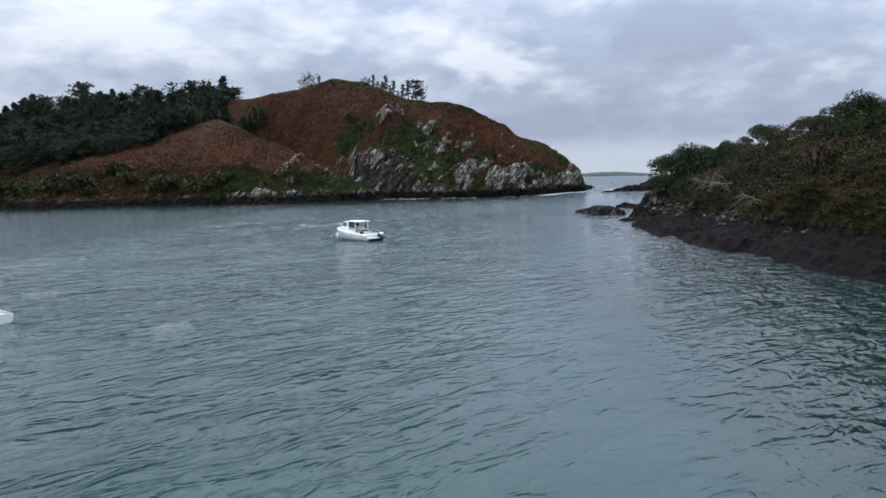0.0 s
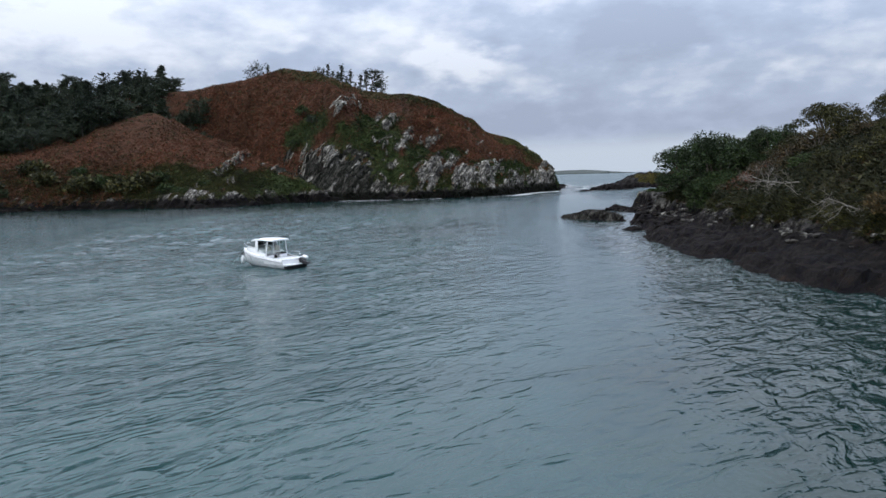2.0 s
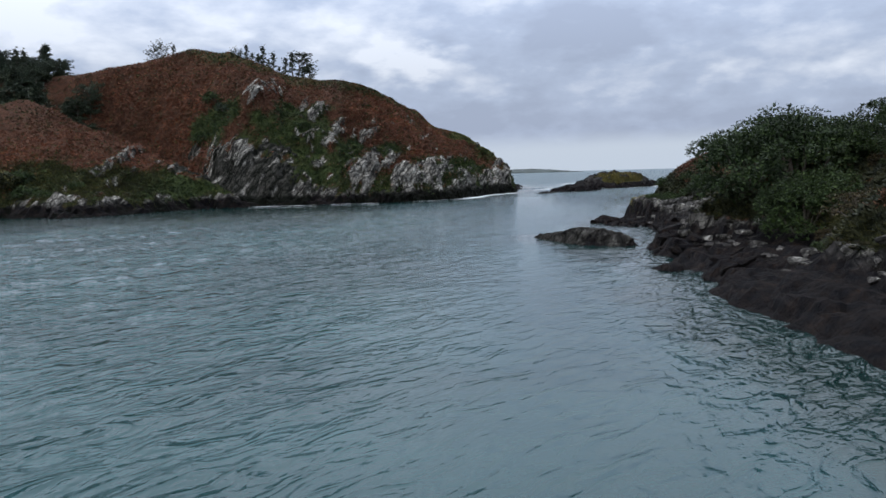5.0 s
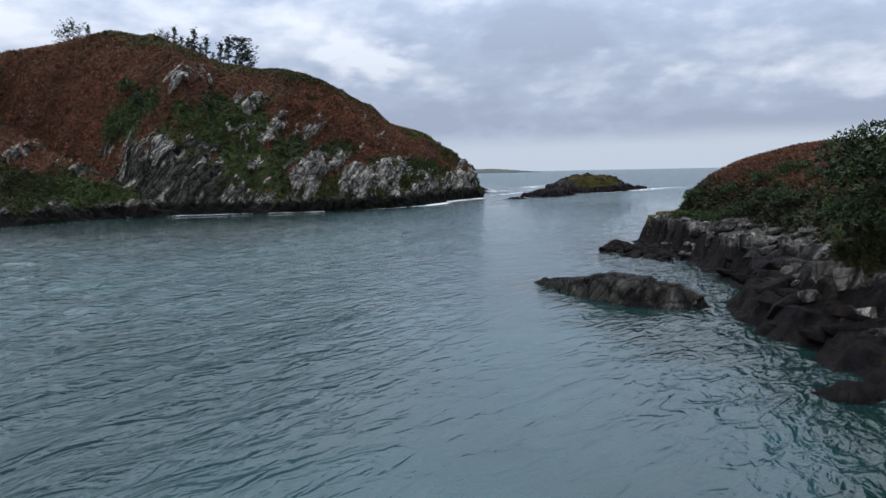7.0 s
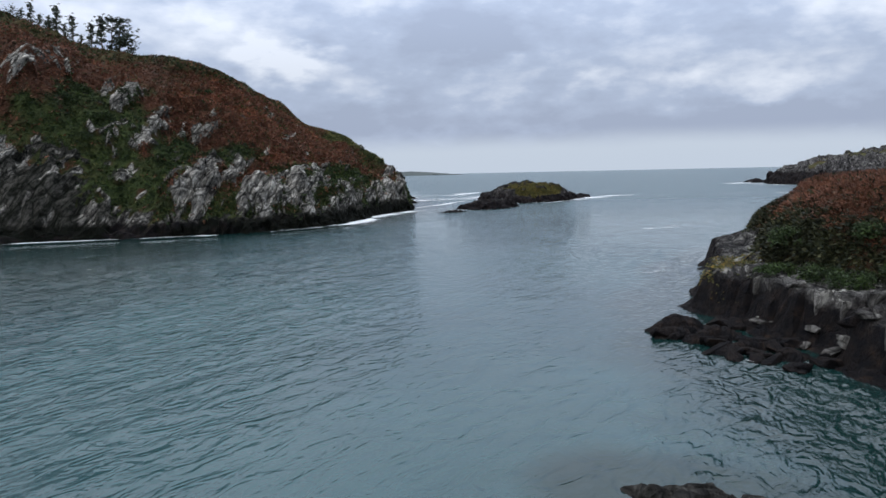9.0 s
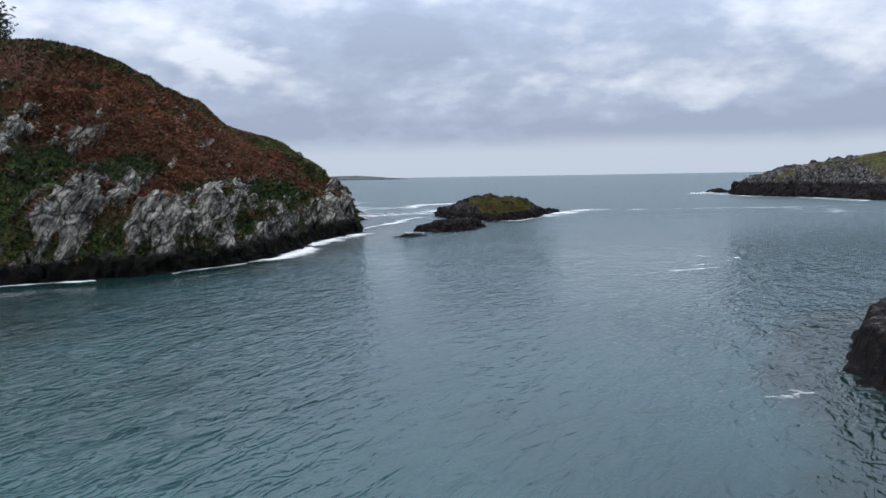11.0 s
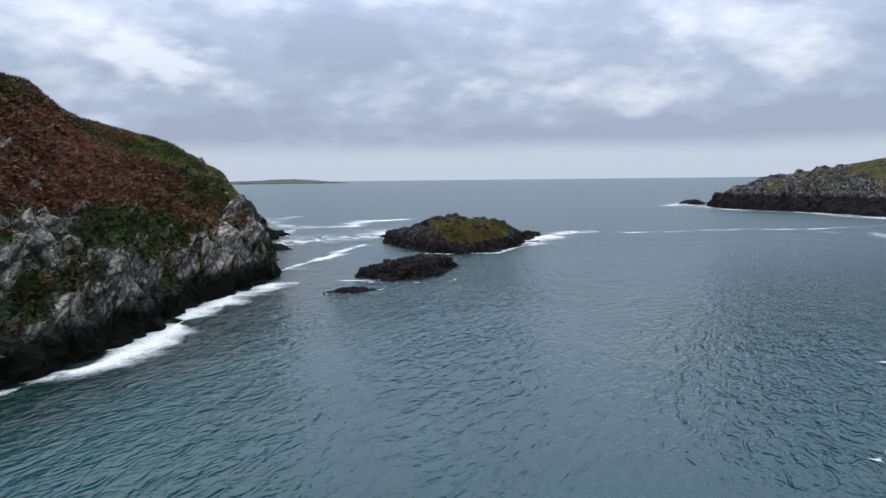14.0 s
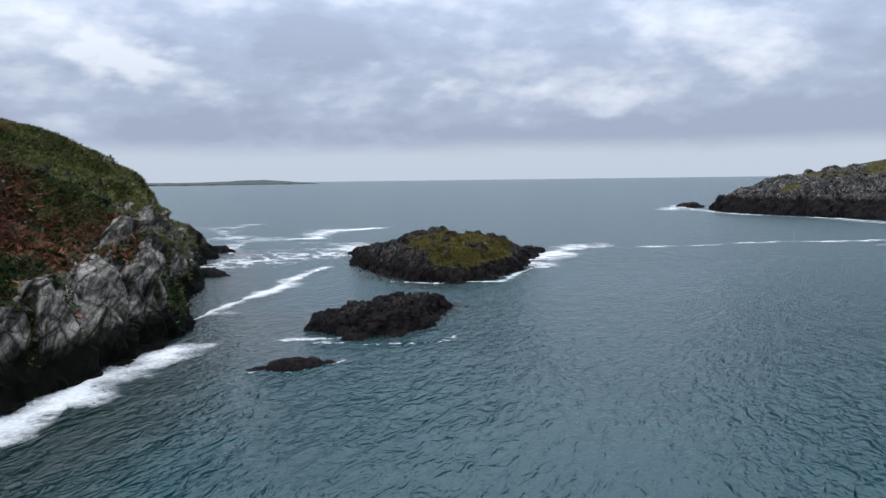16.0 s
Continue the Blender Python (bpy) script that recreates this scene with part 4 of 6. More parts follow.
# ---- plants ----
def tube(points, radii, sides=5):
    """A tapering round stick along points, as vertex and face arrays."""
    pts, verts, faces = [Vector(q) for q in points], [], []
    for i, (q, r) in enumerate(zip(pts, radii)):
        d = (pts[min(i + 1, len(pts) - 1)] - pts[max(i - 1, 0)]).normalized()
        a = d.orthogonal().normalized()
        b = d.cross(a)
        for k in range(sides):
            w = 2 * math.pi * k / sides
            verts.append(tuple(q + (a * math.cos(w) + b * math.sin(w)) * r))
        if i:
            o = (i - 1) * sides
            faces += [(o + k, o + (k + 1) % sides, o + sides + (k + 1) % sides, o + sides + k) for k in range(sides)]
    return verts, faces


def joined(pieces):
    verts, faces, o = [], [], 0
    for v, f in pieces:
        verts.extend(v)
        faces.extend([tuple(i + o for i in q) for q in f])
        o += len(v)
    return np.array(verts), np.array(faces)


def wander(rng, start, way, length, bends, n=5, sag=0.0):
    """Points of a crooked limb."""
    p, d, out = Vector(start), Vector(way).normalized(), [Vector(start)]
    for i in range(n):
        d = (d + Vector(rng.normal(size=3) * bends) + Vector((0, 0, -sag))).normalized()
        p = p + d * (length / n)
        out.append(p.copy())
    return out


def plant(name, wood, crown, wood_mat, leaf_mat, label, category, group=""):
    base = tagged(new(name), label, category, group)
    part("trunk", raw_mesh("trunk", *wood, wood_mat, True), None, base)
    if crown is not None:
        part("crown", raw_mesh("crown", *crown, leaf_mat), None, base)
    return base


def pine(seed, height, reach, bare, wind=0.0, needles=14, limbs=26, tuft=1.0, droop=0.03, rounded=False):
    """A pine: bent trunk, tiers of limbs, needle tufts along their outer halves."""
    rng = np.random.default_rng(seed)
    stem = [Vector((wind * height * 0.25 * (i / 8) ** 2 + 0.05 * rng.normal(), 0.06 * rng.normal(), height * i / 8)) for i in range(9)]
    pieces = [tube(stem, [0.022 * height * (1 - 0.9 * i / 8) + 0.012 for i in range(9)], 6)]
    spots, axes = [], []
    for k in range(limbs):
        f = bare + (1 - bare) * (k + rng.random()) / limbs
        i = min(7, int(f * 8))
        at = stem[i].lerp(stem[i + 1], f * 8 - i)
        turn = rng.random() * 2 * math.pi
        way = Vector((math.cos(turn) + wind * 1.3, math.sin(turn), 0.25 + 0.3 * f))
        up = (1 - f) / (1 - bare)
        length = reach * ((0.30 + 0.70 * math.sin(math.pi * min(1.0, 0.12 + 0.80 * up))) if rounded else (0.12 + 0.95 * up**0.75)) * (0.5 + 0.7 * rng.random())
        pts = wander(rng, at, way, max(0.4, length), 0.12, 4, droop)
        if k % 2:
            pieces.append(tube(pts[::2], [0.008 * height * (1 - 0.8 * j / 2) for j in range(3)], 3))
        for j in range(1, 5):
            spots.append(pts[j])
            axes.append((0, 0, 1))
            if j > 1:
                spots.append(pts[j] + Vector(rng.normal(size=3) * 0.3))
                axes.append((0, 0, 1))
    spots.append(stem[-1])
    axes.append((0, 0, 1))
    crown = leaves(rng, np.array(spots), np.array(axes, float), needles, 0.05 * height * tuft, 0.07 * height * tuft, 0.017 * height * tuft, 0.25, 0.35, True)
    return joined(pieces), crown


def shrub(seed, wide, tall, leaf, count, lean=0.0):
    """A broad-leaved bush or low tree: crooked stems, leaves on the skins of many uneven clumps."""
    rng = np.random.default_rng(seed)
    pieces, clumps = [], []
    for k in range(7):
        turn = rng.random() * 2 * math.pi
        out = 0.75 * wide * math.sqrt(rng.random())
        end = Vector((math.cos(turn) * out + lean * tall, math.sin(turn) * out, tall * (0.45 + 0.35 * rng.random())))
        pts = wander(rng, (0.15 * rng.normal(), 0.15 * rng.normal(), -0.3), end, end.length + 0.3, 0.08, 5)
        pieces.append(tube(pts, [0.035 * tall * (1 - 0.75 * j / 5) for j in range(6)], 5))
        clumps.append(pts[-1])
    for k in range(16):
        turn, out = rng.random() * 2 * math.pi, wide * math.sqrt(rng.random()) * 0.85
        rise = tall * (0.30 + 0.62 * (1 - (out / wide) ** 2) * (0.55 + 0.45 * rng.random()))
        clumps.append(Vector((math.cos(turn) * out + lean * rise, math.sin(turn) * out, rise)))
    for k in range(9):
        turn = k * 0.7 + rng.random()
        clumps.append(Vector((math.cos(turn) * wide * 0.75, math.sin(turn) * wide * 0.75, tall * (0.12 + 0.2 * rng.random()))))
    c = np.array(clumps)
    r = wide * (0.20 + 0.16 * rng.random(len(c)))
    pick = rng.integers(0, len(c), count)
    d = rng.normal(size=(count, 3))
    d[:, 2] = np.abs(d[:, 2]) * 0.9 - 0.25
    d /= np.linalg.norm(d, axis=1)[:, None]
    at = c[pick] + d * (r[pick] * (0.72 + 0.36 * rng.random(count)))[:, None] * np.array([1, 1, 0.75])
    at[:, 2] = np.maximum(at[:, 2], 0.05)
    va, fa = leaves(rng, at, d, 2, leaf * 0.6, leaf, leaf * 0.40, 0.35, 0.5, True)
    # larger leaves fill the inside of the clumps
    inner = count // 5
    pick = rng.integers(0, len(c), inner)
    at = c[pick] + np.clip(rng.normal(size=(inner, 3)), -1.4, 1.4) * (0.42 * r[pick])[:, None]
    at[:, 2] = np.maximum(at[:, 2], 0.05)
    vb, fb = leaves(rng, at, d[:inner], 1, leaf, leaf * 1.9, leaf * 0.9, 0.3, 0.3, True)
    return joined(pieces), (np.concatenate([va, vb]), np.concatenate([fa, fb + len(va)]))


def standing(height_of, x, y, sink=0.25):
    return float(height_of(np.array([float(x)]), np.array([float(y)]))[0][0]) - sink


rng = np.random.default_rng(12)
LABELS = {
    "wood": "dark green pine in a dense coastal wood",
    "sky": "thin windswept pine on the hill crest",
    "bush": "rounded green shrub on the steep bracken slope",
    "thicket": "dense wind-shaped leafy tree on the rocky shore",
}
# wood on the left slope
kinds = []
for s, (h, w, b) in enumerate(((10.5, 5.6, 0.16), (9, 5.8, 0.12), (12.5, 4.6, 0.08), (8.5, 6.0, 0.06))):
    kinds.append(plant("pine_tree", *pine(100 + s, h, w, b, 0.05, 13, 54, 0.95, 0.05, s != 2), M["bark"], M["pine"], LABELS["wood"], "tree", "wood on the slope"))
spots = []
while len(spots) < 285:
    x, y = rng.uniform(-175, -72), rng.uniform(226, 296)
    front = np.interp(x, [-185, -150, -112, -95, -80, -72], [240, 234, 232, 246, 262, 274])
    if y < front or any((x - a) ** 2 + (y - b) ** 2 < 6 for a, b in spots):
        continue
    if x > -88 and y > 274:
        continue
    spots.append((x, y))
# a clump of its own behind the spur
spots += [(-84, 274), (-81.5, 272), (-79.5, 273.5), (-77.5, 271.5), (-75.5, 272.5), (-73.5, 270.5), (-72, 271), (-78.5, 275), (-75, 275), (-81.5, 276), (-71, 268)]
for i, (x, y) in enumerate(spots):
    m = pose(x, y, standing(hill_height, x, y), 0, 0, rng.uniform(0, 360))
    s = rng.uniform(0.6, 0.9) * (0.9 if y < 245 else 0.75 if y > 275 else 1.0)
    if i < len(kinds):
        kinds[i].matrix_basis = m
    else:
        copy_thing(kinds[i % len(kinds)], m @ Matrix.Diagonal((s * rng.uniform(0.95, 1.25), s * rng.uniform(0.95, 1.25), s * rng.uniform(0.8, 1.15), 1)))

# pines on the crest
crest = [plant("pine_tree", *pine(200 + s, h, w, b, wnd, 24, lim, 0.52, 0.0, s in (2, 3)), M["bark"], M["pine"], LABELS["sky"], "tree", "pines on the crest")
         for s, (h, w, b, wnd, lim) in enumerate(((6.2, 1.9, 0.12, 0.1, 30), (5.6, 1.0, 0.30, 0.06, 20), (7.0, 2.5, 0.22, 0.30, 26), (4.6, 2.6, 0.02, 0.12, 36)))]
CREST = [(-59, 283, 3, 0.85), (-57, 283, 3, 0.8), (-53.5, 283, 0, 0.45), (-35, 285, 0, 0.75), (-33.4, 286, 1, 0.8), (-31.8, 286, 0, 0.85), (-30.2, 286, 0, 0.9), (-28.8, 287, 1, 0.9), (-27.2, 286, 0, 0.8),
         (-25.8, 287, 1, 0.8), (-24.2, 287, 0, 0.65), (-22.4, 288, 1, 0.8), (-20.4, 288, 1, 1.0), (-18.6, 289, 2, 0.9), (-17.2, 290, 2, 0.75), (-15.6, 290, 2, 0.5), (-36.4, 285, 3, 0.5), (-29.4, 285, 3, 0.5),
         (-91, 283, 0, 0.7), (-93, 285, 3, 0.8), (-96, 285, 1, 1.0), (-98.5, 286, 1, 1.1), (-101, 286, 0, 0.9), (-104, 287, 1, 1.0), (-108, 288, 0, 0.8), (-112, 288, 2, 0.7)]
used = set()
for x, y, k, s in CREST:
    m = pose(x, y, standing(hill_height, x, y), 0, 0, rng.uniform(-40, 40)) @ Matrix.Diagonal((1.45 * s, 1.45 * s, 1.35 * s, 1))
    if k in used:
        copy_thing(crest[k], m)
    else:
        crest[k].matrix_basis = m
        used.add(k)

# shrubs on the hill's slopes and along its shore
hillbush = [plant("shrub", *shrub(300 + s, w, h, 0.42, 600), M["bark"], M[mat], LABELS["bush"], "shrub", "shrubs on the headland")
            for s, (w, h, mat) in enumerate(((3.2, 3.4, "green"), (2.6, 2.6, "olive"), (3.6, 4.6, "pine")))]
BUSH = [(-40, 252, 0, 0.9), (-37, 255, 0, 1.0), (-34, 250, 2, 0.6), (-42, 246, 0, 0.7),
        (-114, 210, 1, 1.3), (-118, 213, 1, 1.3), (-110, 212, 1, 1.0), (-106, 209, 0, 0.9), (-98, 217, 1, 1.0), (-88, 216, 1, 1.3), (-83, 217, 0, 1.1), (-78, 215, 1, 1.3), (-73, 216, 1, 1.2),
        (-70, 219, 0, 1.0), (-92, 222, 0, 0.9), (-126, 214, 0, 1.2), (-132, 220, 1, 1.3), (-140, 228, 1, 1.3), (-66, 213, 0, 0.9), (-62, 211, 0, 0.7), (-120, 220, 0, 1.2), (-103, 222, 1, 1.2), (-57, 214, 0, 0.7),
        (2, 262, 0, 0.35), (-14, 246, 0, 0.6), (-16, 242, 0, 0.5), (-11, 250, 0, 0.5), (-18, 252, 0, 0.5), (-5, 243, 0, 0.45), (-20, 246, 0, 0.6)]
used = set()
for x, y, k, s in BUSH:
    m = pose(x, y, standing(hill_height, x, y, 0.6), 0, 0, rng.uniform(0, 360)) @ Matrix.Diagonal((s, s, s, 1))
    if k in used:
        copy_thing(hillbush[k], m)
    else:
        hillbush[k].matrix_basis = m
        used.add(k)

# thicket on the near shore
thick = [plant("shrub", *shrub(400 + s, w, h, 0.17, 1300, ln), M["bark"], M[mat], LABELS["thicket"], "shrub", "thicket on the shore")
         for s, (w, h, ln, mat) in enumerate(((2.8, 3.8, -0.1, "green"), (2.4, 3.0, 0.1, "olive"), (3.2, 4.4, 0.0, "autumn"), (2.2, 2.4, 0.1, "autumn")))]
big = [plant("shrub", *shrub(450 + s, w, h, 0.15, n, ln), M["bark"], M["olive" if s == 2 else "green"], LABELS["thicket"], "shrub", "thicket on the shore") for s, (w, h, n, ln) in enumerate(((3.9, 5.6, 8500, -0.05), (3.4, 4.8, 7000, 0.05), (3.8, 4.6, 7000, 0.0)))]
for i, (x, y, s) in enumerate(((31.4, 112.2, 1.12), (34.6, 113.4, 1.02), (33.6, 87, 0.8), (32.2, 107.5, 1.1), (35.6, 109, 0.85), (35.5, 80, 0.7), (30.6, 103.4, 0.75), (34.6, 98, 0.8), (33.6, 73, 0.62), (33.2, 66, 0.62), (36, 103, 0.85), (35.5, 59, 0.65), (32, 53, 0.65))):
    m = pose(x, y, standing(shore_height, x, y, 0.5), 0, 0, 70 * i) @ Matrix.Diagonal((s, s, s, 1))
    if i < 3:
        big[i].matrix_basis = m
    else:
        copy_thing(big[i % 3], m)
ivy = [plant("shrub", *shrub(470 + s, w, h, 0.12, n), M["bark"], M["green"], "low dark green ivy bush under the bracken", "shrub", "bushes on the point") for s, (w, h, n) in enumerate(((1.5, 1.3, 1400), (1.2, 1.0, 1000)))]
for i, (x, y) in enumerate(((37.6, 147.6), (38.6, 145.2), (38.2, 142.6), (38.8, 140.2), (38.6, 137.6), (38.4, 135.0), (37.8, 132.4), (36.6, 129.6), (35.4, 126.8), (40.2, 143.6), (40.4, 139.0), (40.0, 134.2), (38.6, 130.0), (37.0, 124.6), (39.6, 148.8))):
    s = 0.8 + 0.35 * math.sin(2.1 * i) ** 2
    m = pose(x, y, standing(shore_height, x, y, 0.25), 0, 0, 50 * i) @ Matrix.Diagonal((s, s, s, 1))
    if i < 2:
        ivy[i].matrix_basis = m
    else:
        copy_thing(ivy[i % 2], m)
spots = []
while len(spots) < 165:
    x, y = rng.uniform(24.5, 47), rng.uniform(22, 108)
    coast = np.interp(y, [22, 42, 54, 64, 80, 94, 100, 108, 116, 124], [23.4, 22.3, 21.2, 20, 19.9, 19.2, 22.8, 24.6, 25.4, 30])
    if x < coast + (8.4 if 68 < y < 84 else 6.4) or (x - coast > 18 and rng.random() < 0.5) or any((x - a) ** 2 + (y - b) ** 2 < 3.6 for a, b in spots):
        continue
    spots.append((x, y))
for i, (x, y) in enumerate(spots):
    k = i if i < 4 else int(rng.choice(4, p=(0.20, 0.44, 0.12, 0.24) if y < 88 else (0.15, 0.30, 0.25, 0.30)))
    s = rng.uniform(0.6, 0.92) * (1.35 if y < 60 else 1.15 if y < 74 else 1.0 if y < 88 else 0.85)
    m = pose(x, y, standing(shore_height, x, y, 0.5), 0, 0, rng.uniform(0, 360)) @ Matrix.Diagonal((s, s, s * rng.uniform(0.8, 1.05), 1))
    if i < 4:
        thick[i].matrix_basis = m
    else:
        copy_thing(thick[k], m)


def dead_tree(x, y, z, s, seed, lean):
    """A bleached, leafless tree that hangs out over the ledge."""
    r = np.random.default_rng(seed)
    trunk = wander(r, (0, 0, -0.3), lean, 2.4, 0.12, 5)
    base = tagged(new("dead_tree"), "bleached leafless tree hanging over the rock ledge", "tree")
    part("trunk", raw_mesh("trunk", *joined([tube(trunk, [0.08 - 0.010 * i for i in range(6)], 6)]), M["twig"], True), None, base)
    for k in range(9):
        at = trunk[2 + k % 4]
        way = Vector(lean) + Vector(r.normal(size=3) * 0.75)
        limb = wander(r, at, way, 2.2 * (0.6 + 0.6 * r.random()), 0.32, 7)
        bits = [tube(limb, [0.034 - 0.0038 * i for i in range(8)], 5)]
        for j in range(2, 8):
            for _ in range(2):
                twig = wander(r, limb[j], Vector(r.normal(size=3)) + 0.6 * way, 0.8 * (0.4 + r.random()), 0.35, 4)
                bits.append(tube(twig, [0.012 - 0.002 * i for i in range(5)], 4))
        part("branch", raw_mesh("branch", *joined(bits), M["twig"], True), None, base)
    base.matrix_basis = pose(x, y, max(z, standing(shore_height, x, y))) @ Matrix.Diagonal((s, s, s, 1))


dead_tree(26.0, 79.6, 5.5, 0.8, 7, (-0.95, 0.0, 0.22))
dead_tree(26.4, 77.4, 5.5, 0.7, 9, (-0.95, -0.2, 0.2))
dead_tree(27.0, 71.0, 3.8, 0.8, 11, (-0.9, 0.1, 0.3))

# bracken, ivy, grass: too many to count
rng = np.random.default_rng(77)
open_hill = np.where((HP[:, 0] > -150) & (HP[:, 1] < 372), 1.0, 0.0) * smooth(0.5, 0.2, HR) * (HP[:, 2] > 1.5)
seen = np.where(HP[:, 0] > -5, 2.2, 1.0)
near_wood = smooth(-72, -84, HP[:, 0]) * smooth(226, 244, HP[:, 1])
pos, nrm = scatter(rng, HP, HF, open_hill * seen * (1 - HG) * (1 - near_wood), 62000)
stuff("bracken", *leaves(rng, pos, nrm, 5, 0.4, 0.52, 0.15, 0.5, 0.45, True), M["rust"], "rust-brown autumn bracken over the headland", "bracken")
point = smooth(18, 32, HP[:, 0]) * smooth(282, 304, HP[:, 1])
low_spur = smooth(-40, -48, HP[:, 0]) * (HP[:, 1] < 246)
pos, nrm = scatter(rng, HP, HF, open_hill * seen * (np.clip(HG, 0, 1) * (1 - 0.9 * point) * (1 - 0.8 * low_spur) + 0.10), 50000)
stuff("ivy_and_heath", *leaves(rng, pos, nrm, 5, 0.35, 0.42, 0.16, 0.3, 0.4, True), M["green"], "dark green ivy and heath on the cliff faces", "heath")
pos, nrm = scatter(rng, HP, HF, open_hill * seen * (0.10 + HG * (0.22 + 5.0 * point + 0.3 * low_spur)), 34000)
stuff("hill_grass", *leaves(rng, pos, nrm, 5, 0.3, 0.42, 0.07, 0.4, 0.6, True), M["grass"], "rough green grass on the headland", "grass")

pos, nrm = scatter(rng, HP, HF, open_hill * low_spur * np.clip(HG + 0.6 * smooth(14, 8, HP[:, 2]) * smooth(-62, -70, HP[:, 0]), 0, 1), 14000)
stuff("ivy_and_heath", *leaves(rng, pos, nrm, 8, 0.6, 0.34, 0.12, 0.3, 0.5, True), M["olive"], "dark olive scrub low on the spur", "undergrowth")

open_shore = np.where((SP[:, 0] < 62) & (SP[:, 1] > 30), 1.0, 0.0) * smooth(0.55, 0.25, SR)
nose = smooth(112, 122, SP[:, 1])
top = smooth(5.0, 6.6, SP[:, 2] + 1.2 * fractal(SP, 5, 3, 91))
pos, nrm = scatter(rng, SP, SF, open_shore * (nose * top + (1 - nose) * 0.9 * (1 - SG) * smooth(84, 96, SP[:, 1])), 34000)
stuff("bracken", *leaves(rng, pos, nrm, 14, 0.40, 0.24, 0.035, 0.4, 0.30, True), M["rust"], "rust-brown bracken over the rocky shore", "bracken")
pos, nrm = scatter(rng, SP, SF, open_shore * (nose * (1 - 0.85 * top) * 2.4 + (1 - nose) * 0.7), 40000)
stuff("ivy_and_heath", *leaves(rng, pos, nrm, 6, 0.35, 0.26, 0.12, 0.4, 0.45, True), M["under"], "dark ivy and undergrowth above the rock ledge", "undergrowth")
pos, nrm = scatter(rng, SP, SF, open_shore * (1 - nose) * smooth(4.8, 2.6, SP[:, 2]), 2200)
stuff("shore_grass", *leaves(rng, pos, nrm, 9, 0.25, 0.45, 0.03, 0.4, 0.65, True), M["olive"], "tufts of grass along the top of the ledge", "grass")
crust = np.exp(-(((SP[:, 0] - 37.6) / 1.5) ** 2 + ((SP[:, 1] - 153.2) / 2.0) ** 2)) * (SP[:, 2] > 2.2)
pos, nrm = scatter(rng, SP, SF, crust + 1e-9, 1400)
stuff("rock_lichen", *leaves(rng, pos, nrm, 4, 0.12, 0.10, 0.06, 0.3, 0.2, True), M["lichen"], "patch of yellow lichen and thrift on the rocks", "lichen")
pos, nrm = scatter(rng, IP, IF, smooth(0.6, 0.3, IR), 6000)
stuff("islet_turf", *leaves(rng, pos, nrm, 7, 0.25, 0.26, 0.07, 0.3, 0.6, True), M["lichen"], "yellow-green turf and lichen on the islet", "turf")
pos, nrm = scatter(rng, FP, FF, smooth(0.6, 0.3, FR) * (FP[:, 0] < 370) * (FP[:, 1] > 330), 9000)
stuff("far_grass", *leaves(rng, pos, nrm, 4, 0.5, 0.4, 0.2, 0.3, 0.5, True), M["grass"], "grass on top of the far headland", "grass")


# loose blocks at the head of the ledge
def boulder(seed):
    r = np.random.default_rng(seed)
    bm = bmesh.new()
    for q in r.uniform(-1, 1, (18, 3)):
        q = q / max(0.6, np.abs(q).max())
        bm.verts.new(q * np.array([1, 0.8, 0.55]))
    hull = bmesh.ops.convex_hull(bm, input=bm.verts)
    bmesh.ops.delete(bm, geom=[v for v in hull["geom_interior"] if isinstance(v, bmesh.types.BMVert)], context="VERTS")
    bmesh.ops.bevel(bm, geom=list(bm.edges), offset=0.03, segments=1, affect="EDGES")
    me = bpy.data.meshes.new("boulder")
    bm.to_mesh(me)
    bm.free()
    me.materials.append(M["block"])
    return me


M["block"] = ground_material("pale_block_stone", (0.17, 0.16, 0.145), (0.04, 0.037, 0.034), 0.8, (0.03, 0.03, 0.01), (0.05, 0.05, 0.02), -3.0)
blocks = [boulder(s) for s in range(6)]
for b in blocks:
    a = b.attributes.new("rock", "FLOAT", "POINT")
    a.data.foreach_set("value", np.ones(len(b.vertices), np.float32))
rng = np.random.default_rng(41)
for i in range(120):
    y = rng.uniform(58, 146)
    coast = np.interp(y, [54, 64, 80, 88, 94, 97, 102, 108, 115, 121, 127, 138, 147], [21.2, 20, 19.9, 19.4, 19.2, 21.6, 23.4, 24.6, 25.4, 28, 31.4, 32.4, 31.8])
    x = coast + (rng.uniform(4.3, 6.2) if y < 98 else rng.uniform(1.6, 4.6))
    s = rng.uniform(0.18, 0.45) * (1.0 if y < 100 else 1.25)
    ob = tagged(new("boulder", blocks[i % 6]), "pale lichen-spotted stone block on the ledge", "boulder", "blocks on the ledge")
    ob.matrix_basis = pose(x, y, standing(shore_height, x, y, 0.0) + 0.25 * s, rng.uniform(-15, 15), rng.uniform(-15, 15), rng.uniform(0, 360)) @ Matrix.Diagonal((s * 1.3, s, s * 0.9, 1))

# squared pale blocks that stand out of the top of the point's cliff, between dark upright joints
def squared(seed):
    r = np.random.default_rng(seed)
    bm = bmesh.new()
    bmesh.ops.create_cube(bm, size=2)
    for v in bm.verts:
        v.co = v.co + Vector(r.uniform(-0.16, 0.16, 3))
    bmesh.ops.subdivide_edges(bm, edges=list(bm.edges), cuts=2, use_grid_fill=True)
    for v in bm.verts:
        v.co = v.co * (1 + 0.05 * r.normal())
    me = bpy.data.meshes.new("boulder")
    bm.to_mesh(me)
    bm.free()
    me.materials.append(M["block"])
    me.attributes.new("rock", "FLOAT", "POINT").data.foreach_set("value", np.ones(len(me.vertices), np.float32))
    return me


